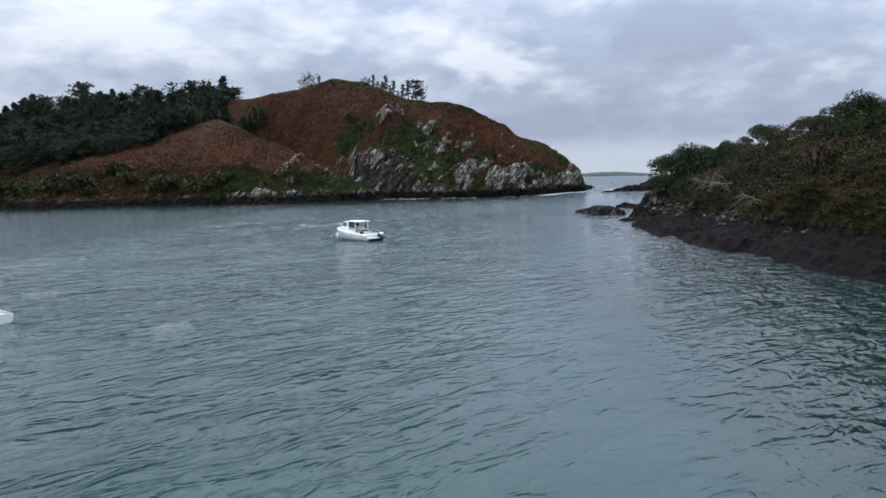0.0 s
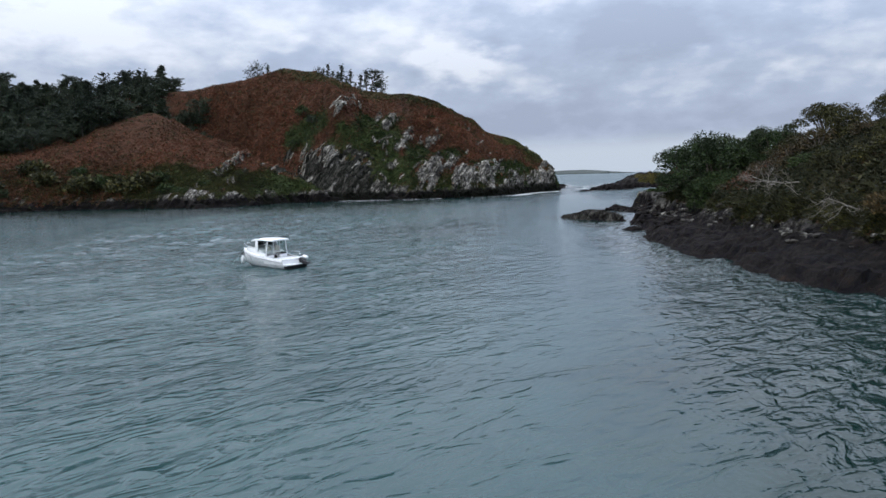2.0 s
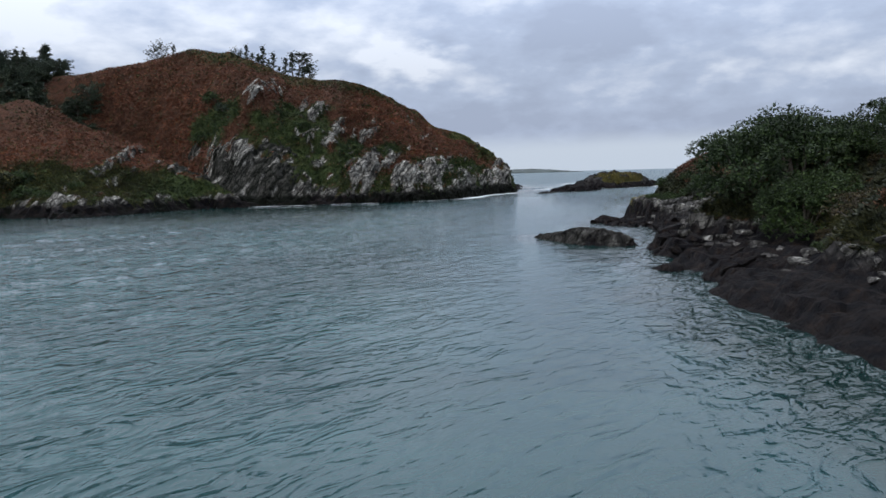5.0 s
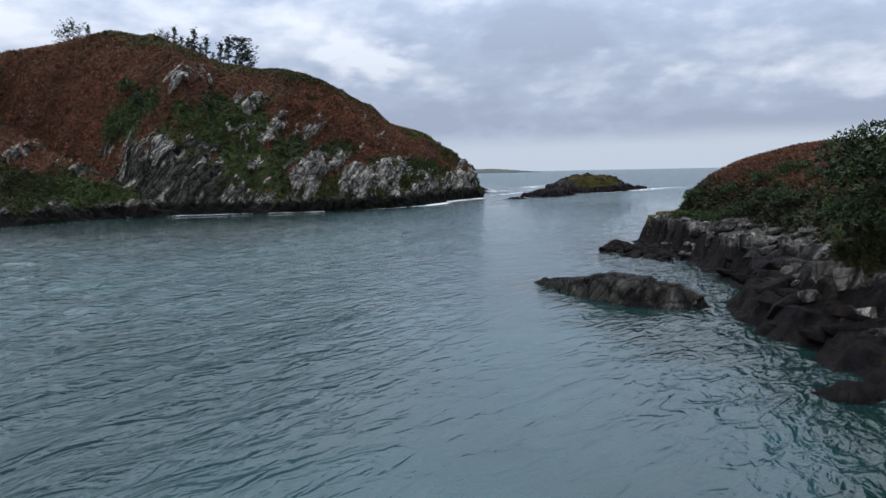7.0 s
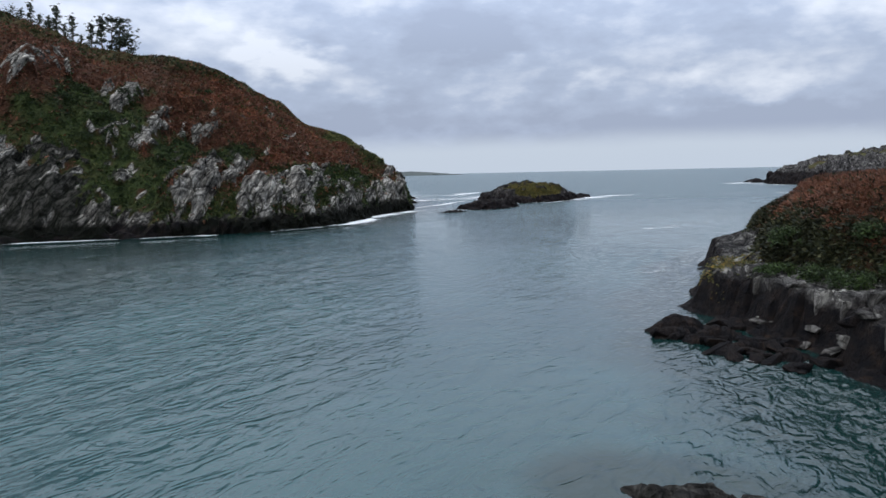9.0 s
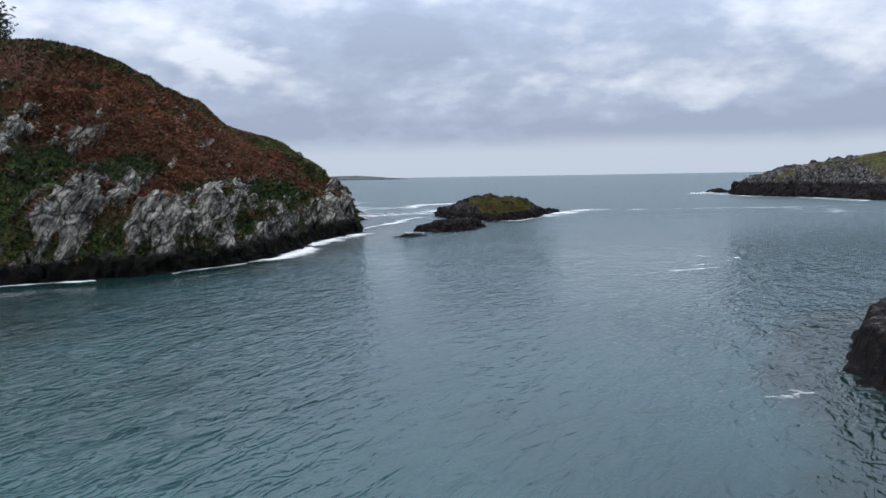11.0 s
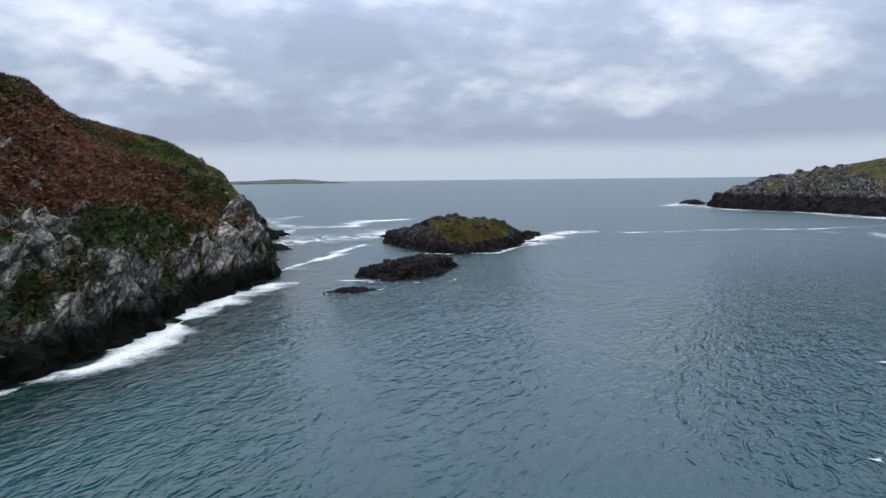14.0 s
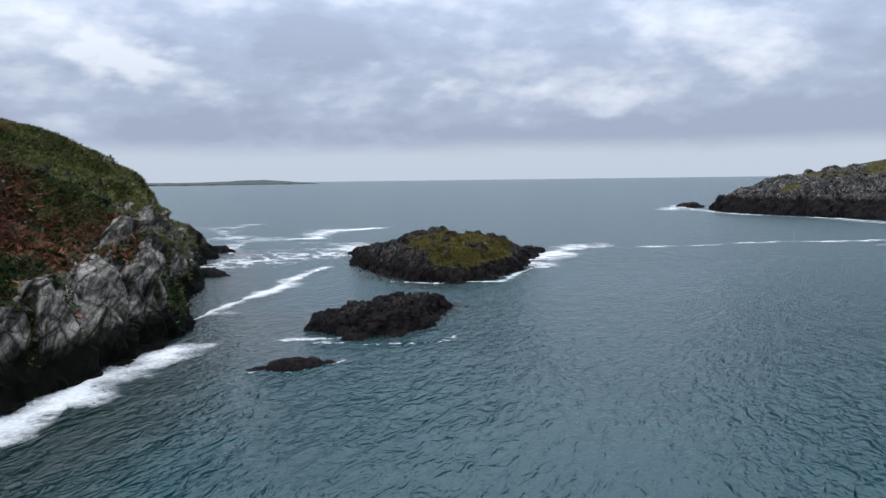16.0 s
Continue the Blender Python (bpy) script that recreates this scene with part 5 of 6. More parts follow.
cut = [squared(s) for s in range(5)]
y = 112.0
while y < 151:
    xs = np.arange(20, 50, 0.1)
    top_at = shore_height(xs, np.full(xs.shape, y))[0]
    level = rng.uniform(1.9, 2.7)
    x = xs[np.argmax(top_at > level)]
    wide, tall = rng.uniform(0.3, 0.75), rng.uniform(0.35, 0.65)
    if rng.random() < 0.72:
        ob = tagged(new("boulder", cut[int(rng.integers(5))]), "squared pale grey block standing out of the cliff", "boulder", "jointed blocks in the cliff")
        ob.matrix_basis = pose(x + 0.30, y, level - 0.1, rng.uniform(-5, 5), rng.uniform(-6, 6), rng.uniform(-32, -12)) @ Matrix.Diagonal((0.55, wide, tall, 1))
    y += 1.9 * wide + rng.uniform(0.1, 0.7)

# tumbled dark blocks at the foot of the point and along the ledge
wet = []
for b in blocks:
    d = b.copy()
    d.name = "boulder"
    d.materials.clear()
    d.materials.append(M["shore"])
    wet.append(d)
for i in range(80):
    if i < 50:
        y = rng.uniform(138, 148)
        x = np.interp(y, [138, 142, 146, 148], [33.0, 33.2, 33.0, 34.0]) + rng.uniform(-3.2, 1.8)
        s = rng.uniform(0.25, 0.65)
    else:
        y = rng.uniform(97, 137)
        x = np.interp(y, [97, 102, 108, 115.5, 121, 127, 137], [21.6, 23.4, 24.6, 25.4, 28, 31.4, 33.4]) + rng.uniform(-0.6, 2.6)
        s = rng.uniform(0.3, 0.8)
    ob = tagged(new("boulder", wet[i % 6]), "wet black rock slab tumbled at the water's edge", "boulder", "wet blocks at the water's edge")
    ob.matrix_basis = pose(x, y, max(-0.05, standing(shore_height, x, y, 0.0)) + 0.18 * s, rng.uniform(-20, 20), rng.uniform(-20, 20), rng.uniform(0, 360)) @ Matrix.Diagonal((s * 1.5, s, s * 0.8, 1))


# ---- foam on the water ----
def foam(name, line, width, step, cover, seed, label, lace=1.4, net=0.0):
    """A drift of foam along a line on the water: a thin skin with a ragged, holed outline."""
    xs, ys = [q[0] for q in line], [q[1] for q in line]
    pad = width * 1.6
    gx, gy = np.arange(min(xs) - pad, max(xs) + pad, step), np.arange(min(ys) - pad, max(ys) + pad, step)
    X, Y = np.meshgrid(gx, gy)
    x, y = X.ravel(), Y.ravel()
    p = np.stack([x, y, 0 * x], 1)
    d, _ = to_line(x + (0.5 + 0.5 * width) * fractal(p, 3 + width * 2.2, 3, seed), y + (0.5 + 0.5 * width) * fractal(p, 3 + width * 2.2, 3, seed + 9), line)
    swell = np.clip(0.75 + 1.3 * fractal(p, max(2.5, width * 2.5), 2, seed + 7), 0.05, 2)
    field = 1 - d / (width * swell) + 0.55 * fractal(p, lace, 4, seed + 3, 0.6) + 0.35 * fractal(p, lace * 5, 2, seed + 5)
    # a net of thin strands where the foam has thinned out
    strands = 1 - 4.0 * np.abs(fractal(p, lace * 1.6, 3, seed + 11, 0.6))
    field = field * (1 - net) + net * (0.55 * (1 - d / (width * swell)) + 0.62 * strands + 0.15)
    idx = np.arange(x.size).reshape(len(gy), len(gx))
    quads = np.stack([idx[:-1, :-1], idx[:-1, 1:], idx[1:, 1:], idx[1:, :-1]], -1).reshape(-1, 4)
    thick = field - (1 - cover)
    quads = quads[thick[quads].max(1) > -0.45]
    keep = np.unique(quads)
    remap = np.full(x.size, -1)
    remap[keep] = np.arange(len(keep))
    z = sea_level(x, y) + 0.05 + 0.03 * np.clip(field - 1 + cover, 0, 1)
    # pull the rim inwards a little so that it is not stepped
    jig = step * 0.45
    v = np.stack([x + jig * value_noise(p * 3.1, seed), y + jig * value_noise(p * 3.3, seed + 1), z], 1)[keep]
    ob = stuff(name, v, remap[quads], M["foam"], label, "foam")
    a = ob.data.attributes.new("thick", "FLOAT", "POINT")
    a.data.foreach_set("value", thick[keep].astype(np.float32))
    return ob


foam("sea_foam", [(24.2, 243.2), (27.4, 246.8), (30.6, 250.5), (31.8, 255), (32.8, 260), (34.0, 264), (36.8, 268)], 2.3, 0.14, 0.95, 1, "thick white foam drift along the foot of the cliff", 2.4)
foam("sea_foam", [(37.6, 269), (40.1, 273.6), (42.8, 276.6), (46.2, 281.0)], 2.1, 0.163, 0.95, 23, "thick white foam drift along the foot of the cliff", 2.2)
foam("sea_foam", [(29.4, 249.4), (30.8, 253)], 1.5, 0.14, 0.6, 24, "thick white foam drift along the foot of the cliff", 2.2)
foam("sea_foam", [(20.6, 243), (22.5, 254), (25, 257.4)], 1.4, 0.15, 0.35, 25, "lace of foam under the cliff", 1.0, 0.8)
foam("sea_foam", [(12, 233.5), (17, 237), (23.5, 243)], 0.9, 0.15, 0.55, 2, "white foam line along the foot of the cliff", 1.1)
foam("sea_foam", [(-32, 227), (-22, 229.8), (-8, 230), (4, 230.6)], 0.7, 0.15, 0.95, 3, "white foam line along the foot of the cliff", 1.6)
foam("sea_foam", [(47.5, 293), (50.4, 297.4), (53.2, 301.1), (58, 308), (63.5, 315.1), (73.6, 330.1)], 2.4, 0.188, 0.70, 4, "white foam drift between the headland and the islet", 2.0, 0.25)
foam("sea_foam", [(83, 387), (91, 386), (94, 398), (100, 410), (114, 416)], 9.0, 0.35, 0.72, 5, "white surf behind the islet", 2.6, 0.5)
foam("sea_foam", [(70, 400), (74, 440), (84, 452)], 12.0, 0.562, 0.42, 6, "thin surf beyond the headland", 2.6, 0.8)
foam("sea_foam", [(63, 362), (66, 372), (72, 385)], 5.5, 0.312, 0.5, 7, "white surf at the headland's outer point", 1.8, 0.5)
foam("sea_foam", [(58, 342), (70, 346), (84, 352), (92, 366)], 10.0, 0.35, 0.50, 21, "thin lace of foam between the headland and the islet", 1.8, 0.85)
foam("sea_foam", [(101, 318.6), (109, 325.1), (118.7, 332.3), (129.6, 338.2)], 4.5, 0.2, 0.85, 8, "white surf at the islet's end", 1.8, 0.4)
foam("sea_foam", [(76, 309.5), (81.4, 305.1), (89, 302.2), (100, 313)], 0.9, 0.12, 0.6, 9, "white foam along the side of the islet", 1.0, 0.4)
foam("sea_foam", [(132, 333), (149, 326), (168, 325), (178, 319), (186, 316)], 2.6, 0.25, 0.55, 10, "long thin foam streak across the sea", 2.4, 0.45)
foam("sea_foam", [(180, 312), (176, 302), (170, 294)], 3.0, 0.25, 0.42, 26, "thin foam streak on the sea", 2.0, 0.6)
foam("sea_foam", [(186, 316), (210, 316), (232, 312)], 1.6, 0.25, 0.45, 27, "long thin foam streak across the sea", 2.4, 0.5)
foam("sea_foam", [(236, 335), (247, 372), (246, 400), (251, 424), (264, 444), (285, 480)], 6.0, 0.438, 0.55, 11, "white surf at the foot of the far headland", 2.4, 0.5)
foam("sea_foam", [(255, 450), (272, 462), (292, 478)], 9.0, 0.5, 0.5, 22, "white surf off the far point", 2.4, 0.5)
foam("sea_foam", [(163, 276), (174, 288), (186, 300)], 3.0, 0.275, 0.30, 12, "thin foam on the sea", 1.8, 0.85)
foam("sea_foam", [(54, 280.5), (57, 279.5), (59, 279)], 1.1, 0.1, 0.55, 13, "white foam beside the jagged rock", 0.7, 0.3)
foam("sea_foam", [(56, 277.8), (60, 275.2), (66, 273.2), (69, 275.5)], 0.8, 0.11, 0.30, 14, "white foam round the jagged rock", 0.6, 0.8)
foam("sea_foam", [(48.5, 270.8), (52, 269.2), (56.5, 270.6)], 0.6, 0.075, 0.20, 15, "white foam round a rock awash", 0.5, 0.8)
foam("sea_foam", [(63.6, 213.6), (65.8, 211.9), (69.6, 212.2), (73, 213.4)], 1.6, 0.09, 0.28, 16, "thin lace of foam on the sea", 1.6, 0.55)
foam("sea_foam", [(73, 213.4), (78.5, 215.2), (80.5, 217.6), (79.0, 219.4), (75.5, 220.5)], 1.5, 0.1, 0.24, 28, "thin lace of foam on the sea", 1.4, 0.7)
foam("sea_foam", [(38.0, 166.6), (41.5, 168.8), (44.5, 168.5), (44.0, 165.6)], 0.9, 0.08, 0.10, 29, "faint swirl of foam off the point", 1.0, 0.8)
foam("sea_foam", [(60, 209.2), (66, 209.6), (72.4, 210.2)], 0.7, 0.09, 0.32, 17, "thin foam streak on the sea", 1.0, 0.5)
foam("sea_foam", [(30.5, 140.8), (32.2, 140.0), (33.6, 139.8)], 0.5, 0.0625, 0.5, 18, "white wash against the rocks", 0.5, 0.6)


# ---- boats ----
def box(bm, x0, x1, y0, y1, z0, z1, bevel=0.0):
    v = [bm.verts.new(c) for c in ((x0, y0, z0), (x1, y0, z0), (x1, y1, z0), (x0, y1, z0), (x0, y0, z1), (x1, y0, z1), (x1, y1, z1), (x0, y1, z1))]
    f = [bm.faces.new([v[i] for i in q]) for q in ((3, 2, 1, 0), (4, 5, 6, 7), (0, 1, 5, 4), (1, 2, 6, 5), (2, 3, 7, 6), (3, 0, 4, 7))]
    if bevel:
        bmesh.ops.bevel(bm, geom=list({e for q in f for e in q.edges}), offset=bevel, segments=2, affect="EDGES")


def boxed(*sides, bevel=0.0):
    bm = bmesh.new()
    box(bm, *sides, bevel=bevel)
    return bm


def plate(points, thick):
    """A flat panel through points, given a thickness along its normal."""
    bm = bmesh.new()
    f = bm.faces.new([bm.verts.new(q) for q in points])
    f.normal_update()
    n = f.normal.copy()
    back = bmesh.ops.extrude_face_region(bm, geom=[f])
    for q in back["geom"]:
        if isinstance(q, bmesh.types.BMVert):
            q.co -= n * thick
    bmesh.ops.recalc_face_normals(bm, faces=bm.faces)
    return bm


def loft(rows, close=False):
    bm = bmesh.new()
    grid = [[bm.verts.new(q) for q in r] for r in rows]
    for a, b in zip(grid, grid[1:]):
        for i in range(len(a) - (0 if close else 1)):
            j = (i + 1) % len(a)
            bm.faces.new((a[i], a[j], b[j], b[i]))
    bmesh.ops.remove_doubles(bm, verts=bm.verts, dist=0.004)
    bmesh.ops.recalc_face_normals(bm, faces=bm.faces)
    for f in bm.faces:
        f.smooth = True
    return bm


def pipe(pts, r, sides=6):
    v, f = tube(pts, [r] * len(pts), sides)
    bm = bmesh.new()
    vs = [bm.verts.new(q) for q in v]
    for q in f:
        bm.faces.new([vs[i] for i in q]).smooth = True
    return bm


def hull_shape(length, beam, free_stern, free_bow, n=18):
    """Half sections from stern to bow: width at the gunwale and chine, heights of keel, chine and gunwale."""
    out = []
    for i in range(n + 1):
        s = i / n
        taper = (1 - max(0.0, (s - 0.42) / 0.58) ** 2.3)
        b = beam / 2 * (0.95 + 0.05 * math.sin(math.pi * min(1, s * 1.4))) * max(0.015, taper)
        c = b * (0.90 - 0.25 * s)
        gun = free_stern + (free_bow - free_stern) * s**1.15
        chine = 0.06 + 0.5 * s**2.4
        keel = -0.28 + 0.75 * max(0, s - 0.55) ** 2 / 0.2025 * 0.75
        out.append((s * length * (1 + 0.0), b, c, keel, chine, gun))
    return out


def motor_boat(m):
    M["gel"] = plain_material("white_gelcoat", (0.74, 0.75, 0.75), 0.28, 0, 0.04, 1.4, 0.5)
    M["cream"] = plain_material("cream_cushion", (0.62, 0.58, 0.50), 0.7, 0, 0.08, 5)
    M["tint"] = plain_material("dark_window", (0.085, 0.105, 0.105), 0.08, 0, 0.2, 2, 0.6)
    M["black"] = plain_material("black_rubber", (0.018, 0.018, 0.020), 0.5, 0, 0.2, 9)
    M["steel"] = plain_material("stainless_steel", (0.62, 0.63, 0.64), 0.22, 1.0, 0.05, 12)
    M["stripe"] = plain_material("grey_stripe", (0.30, 0.31, 0.32), 0.45, 0, 0.1, 6)
    glass = Nodes("clear_plastic", 0.05)
    glass.bsdf.inputs["Transmission Weight"].default_value = 1.0
    glass.bsdf.inputs["IOR"].default_value = 1.2
    glass.done((0.80, 0.85, 0.84))
    boat = tagged(new("motor_boat"), "white fibreglass cabin motorboat moored in the cove", "boat")
    hs = hull_shape(5.5, 2.35, 0.66, 1.26)
    rows = []
    for x, b, c, k, ch, g in hs:
        rows.append([(x, -b + 0.09 * min(1, b), g), (x, -b, g), (x, -(b * 0.4 + c * 0.6), ch + 0.5 * (g - ch)), (x, -c, ch), (x, -c * 0.5, 0.5 * (k + ch) - 0.02), (x, 0, k),
                     (x, c * 0.5, 0.5 * (k + ch) - 0.02), (x, c, ch), (x, b * 0.4 + c * 0.6, ch + 0.5 * (g - ch)), (x, b, g), (x, b - 0.09 * min(1, b), g)])
    part("hull", loft(rows), M["gel"], boat)
    # transom, inner sides, benches and floor of the cockpit
    x, b, c, k, ch, g = hs[0]
    part("transom", plate([(0.0, -b, g - 0.02), (0.0, -c, ch), (0.0, 0, k), (0.0, c, ch), (0.0, b, g - 0.02)], 0.08), M["gel"], boat)
    part("cockpit_floor", boxed(0.1, 1.9, -1.0, 1.0, 0.30, 0.36), M["cream"], boat)
    for sgn in (-1, 1):
        part("side_panel", boxed(0.05, 1.95, sgn * 1.0 - 0.08, sgn * 1.0 + 0.08, 0.30, 0.70, bevel=0.03), M["gel"], boat)
        part("rub_rail", pipe([(q[0], sgn * (q[1] * 0.985 + 0.01), q[5] - 0.20) for q in hs[:-1]], 0.022, 5), M["stripe"], boat, "grey rubbing strake")
    part("aft_deck", boxed(0.04, 1.70, -1.02, 1.02, 0.56, 0.645, bevel=0.03), M["gel"], boat, "flat white aft deck")
    part("swim_platform", boxed(-0.50, 0.02, -1.08, 1.08, 0.22, 0.33, bevel=0.04), M["gel"], boat)
    part("platform_edge", boxed(-0.53, -0.49, -1.06, 1.06, 0.17, 0.25), M["black"], boat, "black rubber edge")
    part("platform_support", boxed(-0.40, 0.0, -0.95, 0.95, 0.02, 0.22), M["black"], boat)
    # foredeck, then the cabin trunk that rises out of it
    fore = [(x, b, g) for x, b, c, k, ch, g in hs if x > 1.7]
    part("foredeck", loft([[(x, -b + 0.04 * min(1, b), g - 0.01), (x, -b * 0.6, g + 0.07 * min(1, b)), (x, 0, g + 0.10 * min(1, b)), (x, b * 0.6, g + 0.07 * min(1, b)), (x, b - 0.04 * min(1, b), g - 0.01)] for x, b, g in fore]), M["gel"], boat)
    trunk = [(1.75, 1.02, 1.02), (2.7, 1.00, 1.34), (3.8, 0.88, 1.48), (4.35, 0.62, 1.42), (4.85, 0.30, 1.27)]
    part("cabin", loft([[(x, -w, 0.84), (x, -w * 0.97, z - 0.07), (x, -w * 0.9, z), (x, 0, z + 0.04), (x, w * 0.9, z), (x, w * 0.97, z - 0.07), (x, w, 0.84)] for x, w, z in trunk]), M["gel"], boat)
    top = 1.98
    for sgn in (-1, 1):
        part("front_window", plate([(3.02, sgn * 0.93, 1.46), (3.92, sgn * 0.79, 1.52), (3.40, sgn * 0.76, 1.94), (3.06, sgn * 0.82, 1.98)], 0.02), M["tint"], boat, "tinted side window")
        part("pillar", plate([(2.62, sgn * 1.0, 1.18), (2.96, sgn * 0.96, 1.26), (3.00, sgn * 0.82, 2.06), (2.78, sgn * 0.84, 2.06)], 0.06), M["gel"], boat)
        part("pillar", pipe([(4.02, sgn * 0.76, 1.36), (3.36, sgn * 0.75, top - 0.10)], 0.045), M["gel"], boat)
        part("pillar", pipe([(1.78, sgn * 0.98, 0.88), (1.74, sgn * 0.84, top - 0.05)], 0.05), M["gel"], boat)
        part("side_screen", plate([(1.84, sgn * 0.98, 1.02), (2.64, sgn * 0.98, 1.16), (2.78, sgn * 0.84, 2.04), (1.80, sgn * 0.84, 2.04)], 0.010), glass.mat, boat, "clear side screen")
        part("door_post", pipe([(1.76, sgn * 0.30, 0.42), (1.74, sgn * 0.30, top - 0.05)], 0.028), M["gel"], boat)
        part("rear_screen", plate([(1.77, sgn * 0.33, 0.86), (1.77, sgn * 0.94, 0.90), (1.75, sgn * 0.82, 2.04), (1.75, sgn * 0.33, 2.04)], 0.010), glass.mat, boat, "clear rear screen")
        part("bulkhead", boxed(1.72, 1.80, min(sgn * 0.33, sgn * 0.98), max(sgn * 0.33, sgn * 0.98), 0.38, 0.88), M["gel"], boat)
    part("windscreen", plate([(4.06, -0.72, 1.45), (4.06, 0.72, 1.45), (3.40, 0.72, 1.98), (3.40, -0.72, 1.98)], 0.02), M["tint"], boat, "tinted raked windscreen")
    roof = []
    for x, w, z in ((1.30, 0.80, top - 0.02), (1.40, 0.90, top), (2.4, 0.92, top + 0.04), (3.1, 0.86, top + 0.01), (3.6, 0.76, top - 0.07), (3.78, 0.62, top - 0.14)):
        roof.append([(x, -w, z - 0.06), (x, -w, z), (x, -w * 0.85, z + 0.06), (x, 0, z + 0.09), (x, w * 0.85, z + 0.06), (x, w, z), (x, w, z - 0.06), (x, 0, z - 0.04)])
    rb = loft(roof, True)
    bmesh.ops.holes_fill(rb, edges=rb.edges)
    part("roof", rb, M["gel"], boat)
    for y in (-0.45, 0.45):
        seat = part("helm_seat", boxed(2.15, 2.55, y - 0.24, y + 0.24, 0.86, 1.00, bevel=0.04), M["cream"], boat, "cream helm seat")
        part("seat_back", boxed(2.10, 2.2, y - 0.24, y + 0.24, 0.98, 1.52, bevel=0.03), M["cream"], seat)
        part("seat_post", boxed(2.3, 2.4, y - 0.05, y + 0.05, 0.38, 0.88), M["black"], seat)
    part("dashboard", boxed(3.0, 3.5, -0.75, 0.75, 0.8, 1.42, bevel=0.05), M["stripe"], boat)
    # bow rail
    rail = [(q[0], q[1] - 0.06, q[5] + 0.40) for q in hs if q[0] > 3.8 and q[1] > 0.2]
    loop = [(rail[0][0] - 0.35, rail[0][1], rail[0][2] - 0.36)] + rail + [(5.42, 0.0, 1.68)] + [(x, -y, z) for x, y, z in reversed(rail)] + [(rail[0][0] - 0.35, -rail[0][1], rail[0][2] - 0.36)]
    part("bow_rail", pipe(loop, 0.018), M["steel"], boat, "stainless bow rail")
    for x, y, z in loop[2:-1:2]:
        part("rail_post", pipe([(x, y, z), (x, y * 0.98, z - 0.42)], 0.014, 5), M["steel"], boat)
    for sgn in (-1, 1):
        part("stern_rail", pipe([(0.35, sgn * 1.04, 0.70), (0.42, sgn * 1.04, 1.02), (1.25, sgn * 1.04, 1.10), (1.6, sgn * 1.0, 0.84)], 0.016), M["steel"], boat)
    part("hatch", boxed(4.20, 4.50, -0.20, 0.20, 1.38, 1.47, bevel=0.02), M["tint"], boat, "dark deck hatch")
    part("porthole", plate([(4.38, 0.83, 0.92), (4.66, 0.66, 0.96), (4.64, 0.66, 0.84), (4.42, 0.80, 0.82)], 0.02), M["black"], boat, "small dark hull window")
    # outboard: black clamp and leg tilted clear of the water, white cowl
    motor = part("outboard_motor", loft([[(x, -0.80 + r * math.cos(w), z + 0.8 * r * math.sin(w)) for w in np.linspace(0, 2 * math.pi, 9)[:-1]] for x, z, r in ((-0.62, 0.66, 0.02), (-0.60, 0.67, 0.13), (-0.48, 0.71, 0.18), (-0.28, 0.74, 0.19), (-0.14, 0.72, 0.14), (-0.12, 0.72, 0.02))], True), M["gel"], boat, "white outboard cowl on a black leg")
    part("motor_leg", plate([(-0.10, -0.62, 0.66), (-0.34, -0.62, 0.74), (-0.62, -0.62, 0.50), (-0.98, -0.62, 0.42), (-1.02, -0.62, 0.30), (-0.60, -0.62, 0.24), (-0.30, -0.62, 0.40)], 0.20), M["black"], motor, "black lower leg")
    part("clamp", boxed(-0.40, 0.04, -0.92, -0.50, 0.34, 0.68, bevel=0.05), M["black"], motor)
    for k in range(3):
        w = k * 2 * math.pi / 3
        part("propeller_blade", plate([(-1.04, -0.72, 0.36), (-1.06, -0.72 + 0.15 * math.cos(w), 0.36 + 0.15 * math.sin(w)), (-1.02, -0.72 + 0.15 * math.cos(w + 0.7), 0.36 + 0.15 * math.sin(w + 0.7))], 0.012), M["black"], motor)
    # fender and mooring line
    for x, y in ((4.80, 0.70),):
        v, f = tube([(x, y, z) for z in (0.14, 0.18, 0.30, 0.58, 0.70, 0.76)], [0.02, 0.10, 0.13, 0.13, 0.08, 0.02], 10)
        bm = bmesh.new()
        vs = [bm.verts.new(q) for q in v]
        for q in f:
            bm.faces.new([vs[i] for i in q]).smooth = True
        part("fender", bm, M["gel"], boat, "white hanging fender")
    part("mooring_line", pipe([(5.45, 0, 1.2), (6.1, 0.1, 0.5), (7.0, 0.15, -0.1)], 0.012, 4), M["stripe"], boat)
    boat.matrix_basis = m


motor_boat(pose(-10.35, 77.9, 0.0, 0, 0, 142))


def dinghy(m):
    boat = tagged(new("dinghy"), "small open white dinghy at its mooring", "boat")
    hs = hull_shape(3.6, 1.5, 0.42, 0.62, 14)
    rows = [[(x, -b + 0.07 * min(1, b), g), (x, -b, g), (x, -c, ch), (x, 0, k * 0.7), (x, c, ch), (x, b, g), (x, b - 0.07 * min(1, b), g)] for x, b, c, k, ch, g in hs]
    part("hull", loft(rows), M["gel"], boat)
    x, b, c, k, ch, g = hs[0]
    part("transom", plate([(0, -b, g), (0, -c, ch), (0, 0, k * 0.7), (0, c, ch), (0, b, g)], 0.05), M["gel"], boat)
    part("inner_floor", loft([[(x, -b * 0.8, 0.16), (x, 0, 0.12), (x, b * 0.8, 0.16)] for x, b, *_ in hs[:-2]]), M["stripe"], boat, "grey floor")
    for x in (0.5, 1.6, 2.5):
        part("thwart", boxed(x, x + 0.26, -0.66 if x < 2 else -0.5, 0.66 if x < 2 else 0.5, 0.34, 0.38, bevel=0.01), M["gel"], boat)
    boat.matrix_basis = m


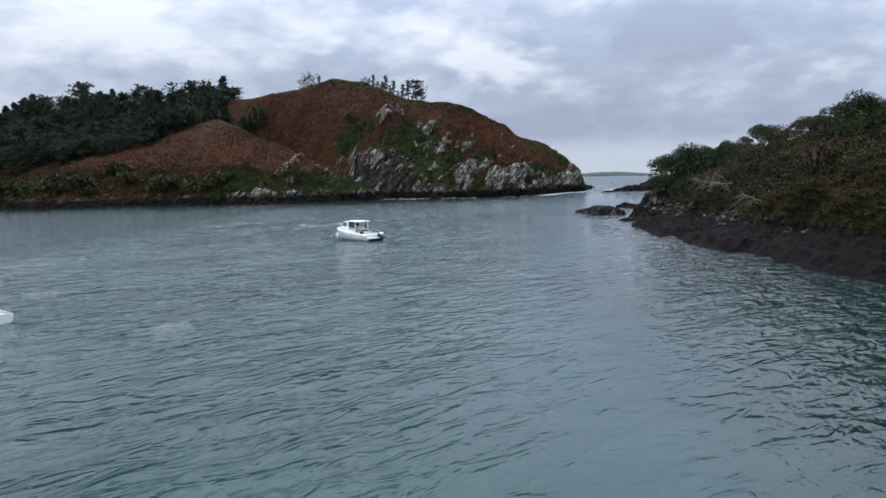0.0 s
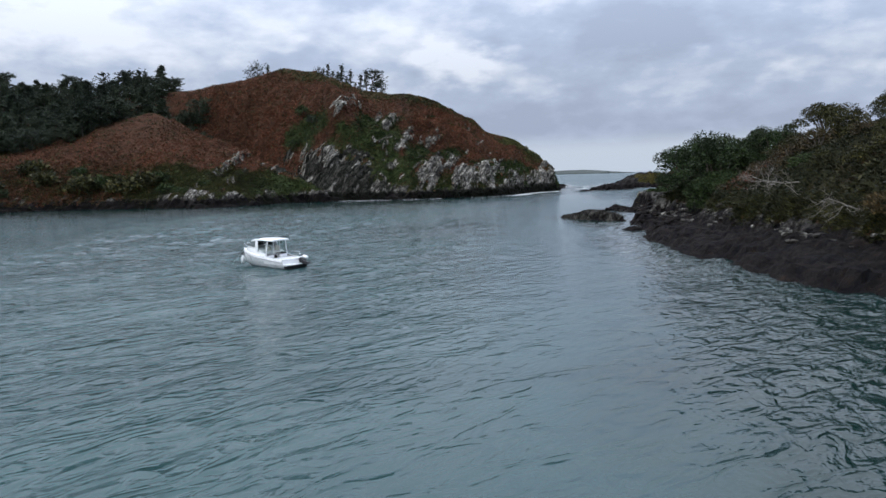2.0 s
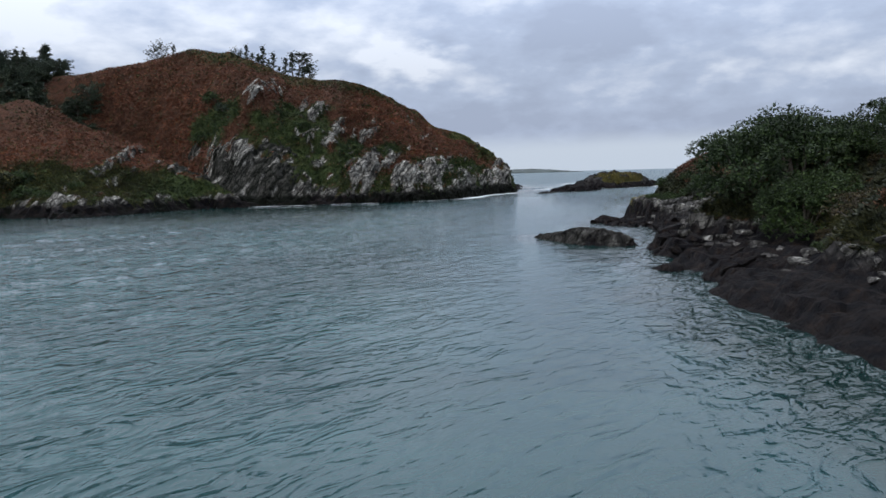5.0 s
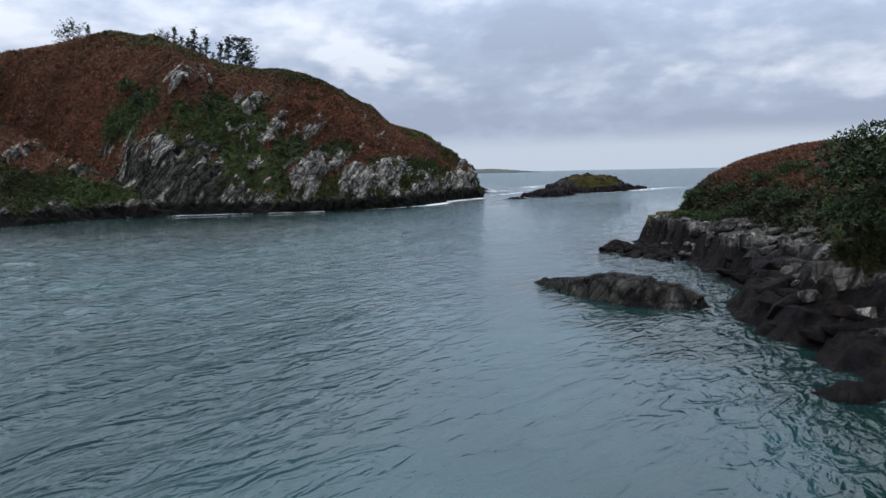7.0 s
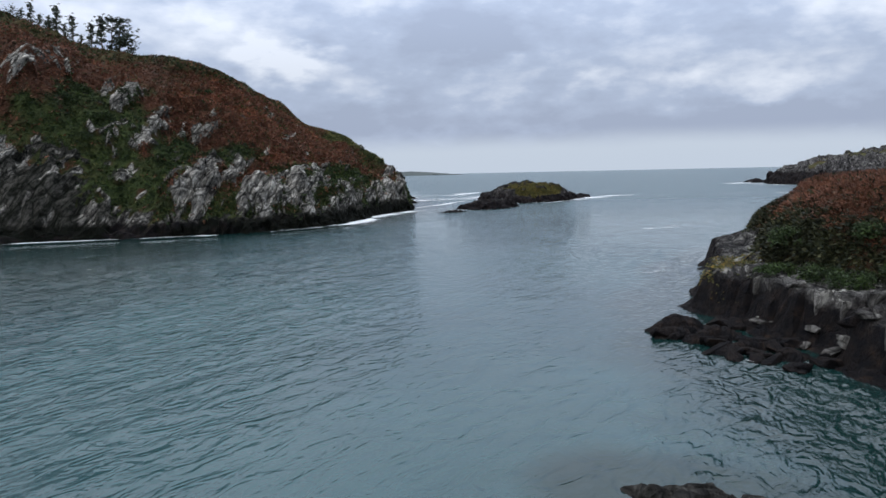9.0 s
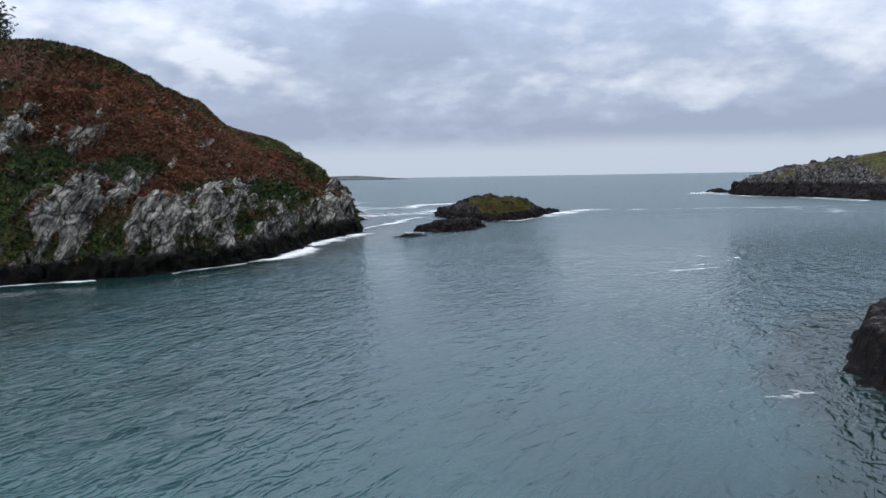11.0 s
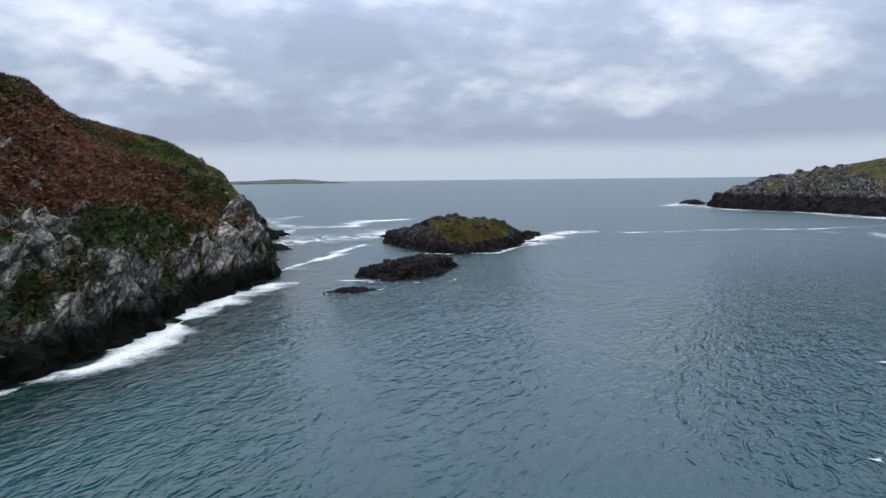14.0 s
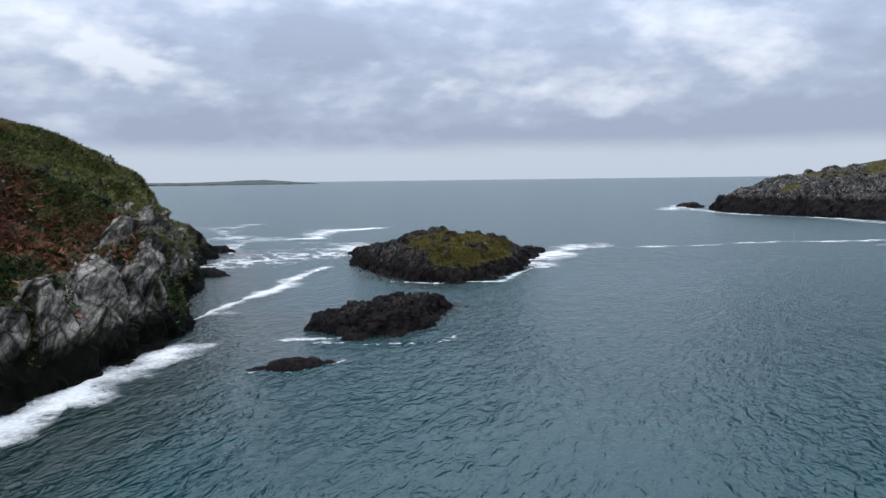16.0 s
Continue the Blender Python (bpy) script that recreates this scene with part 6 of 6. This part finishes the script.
dinghy(pose(-22.9, 34.8, 0.0, 0, 0, 150))
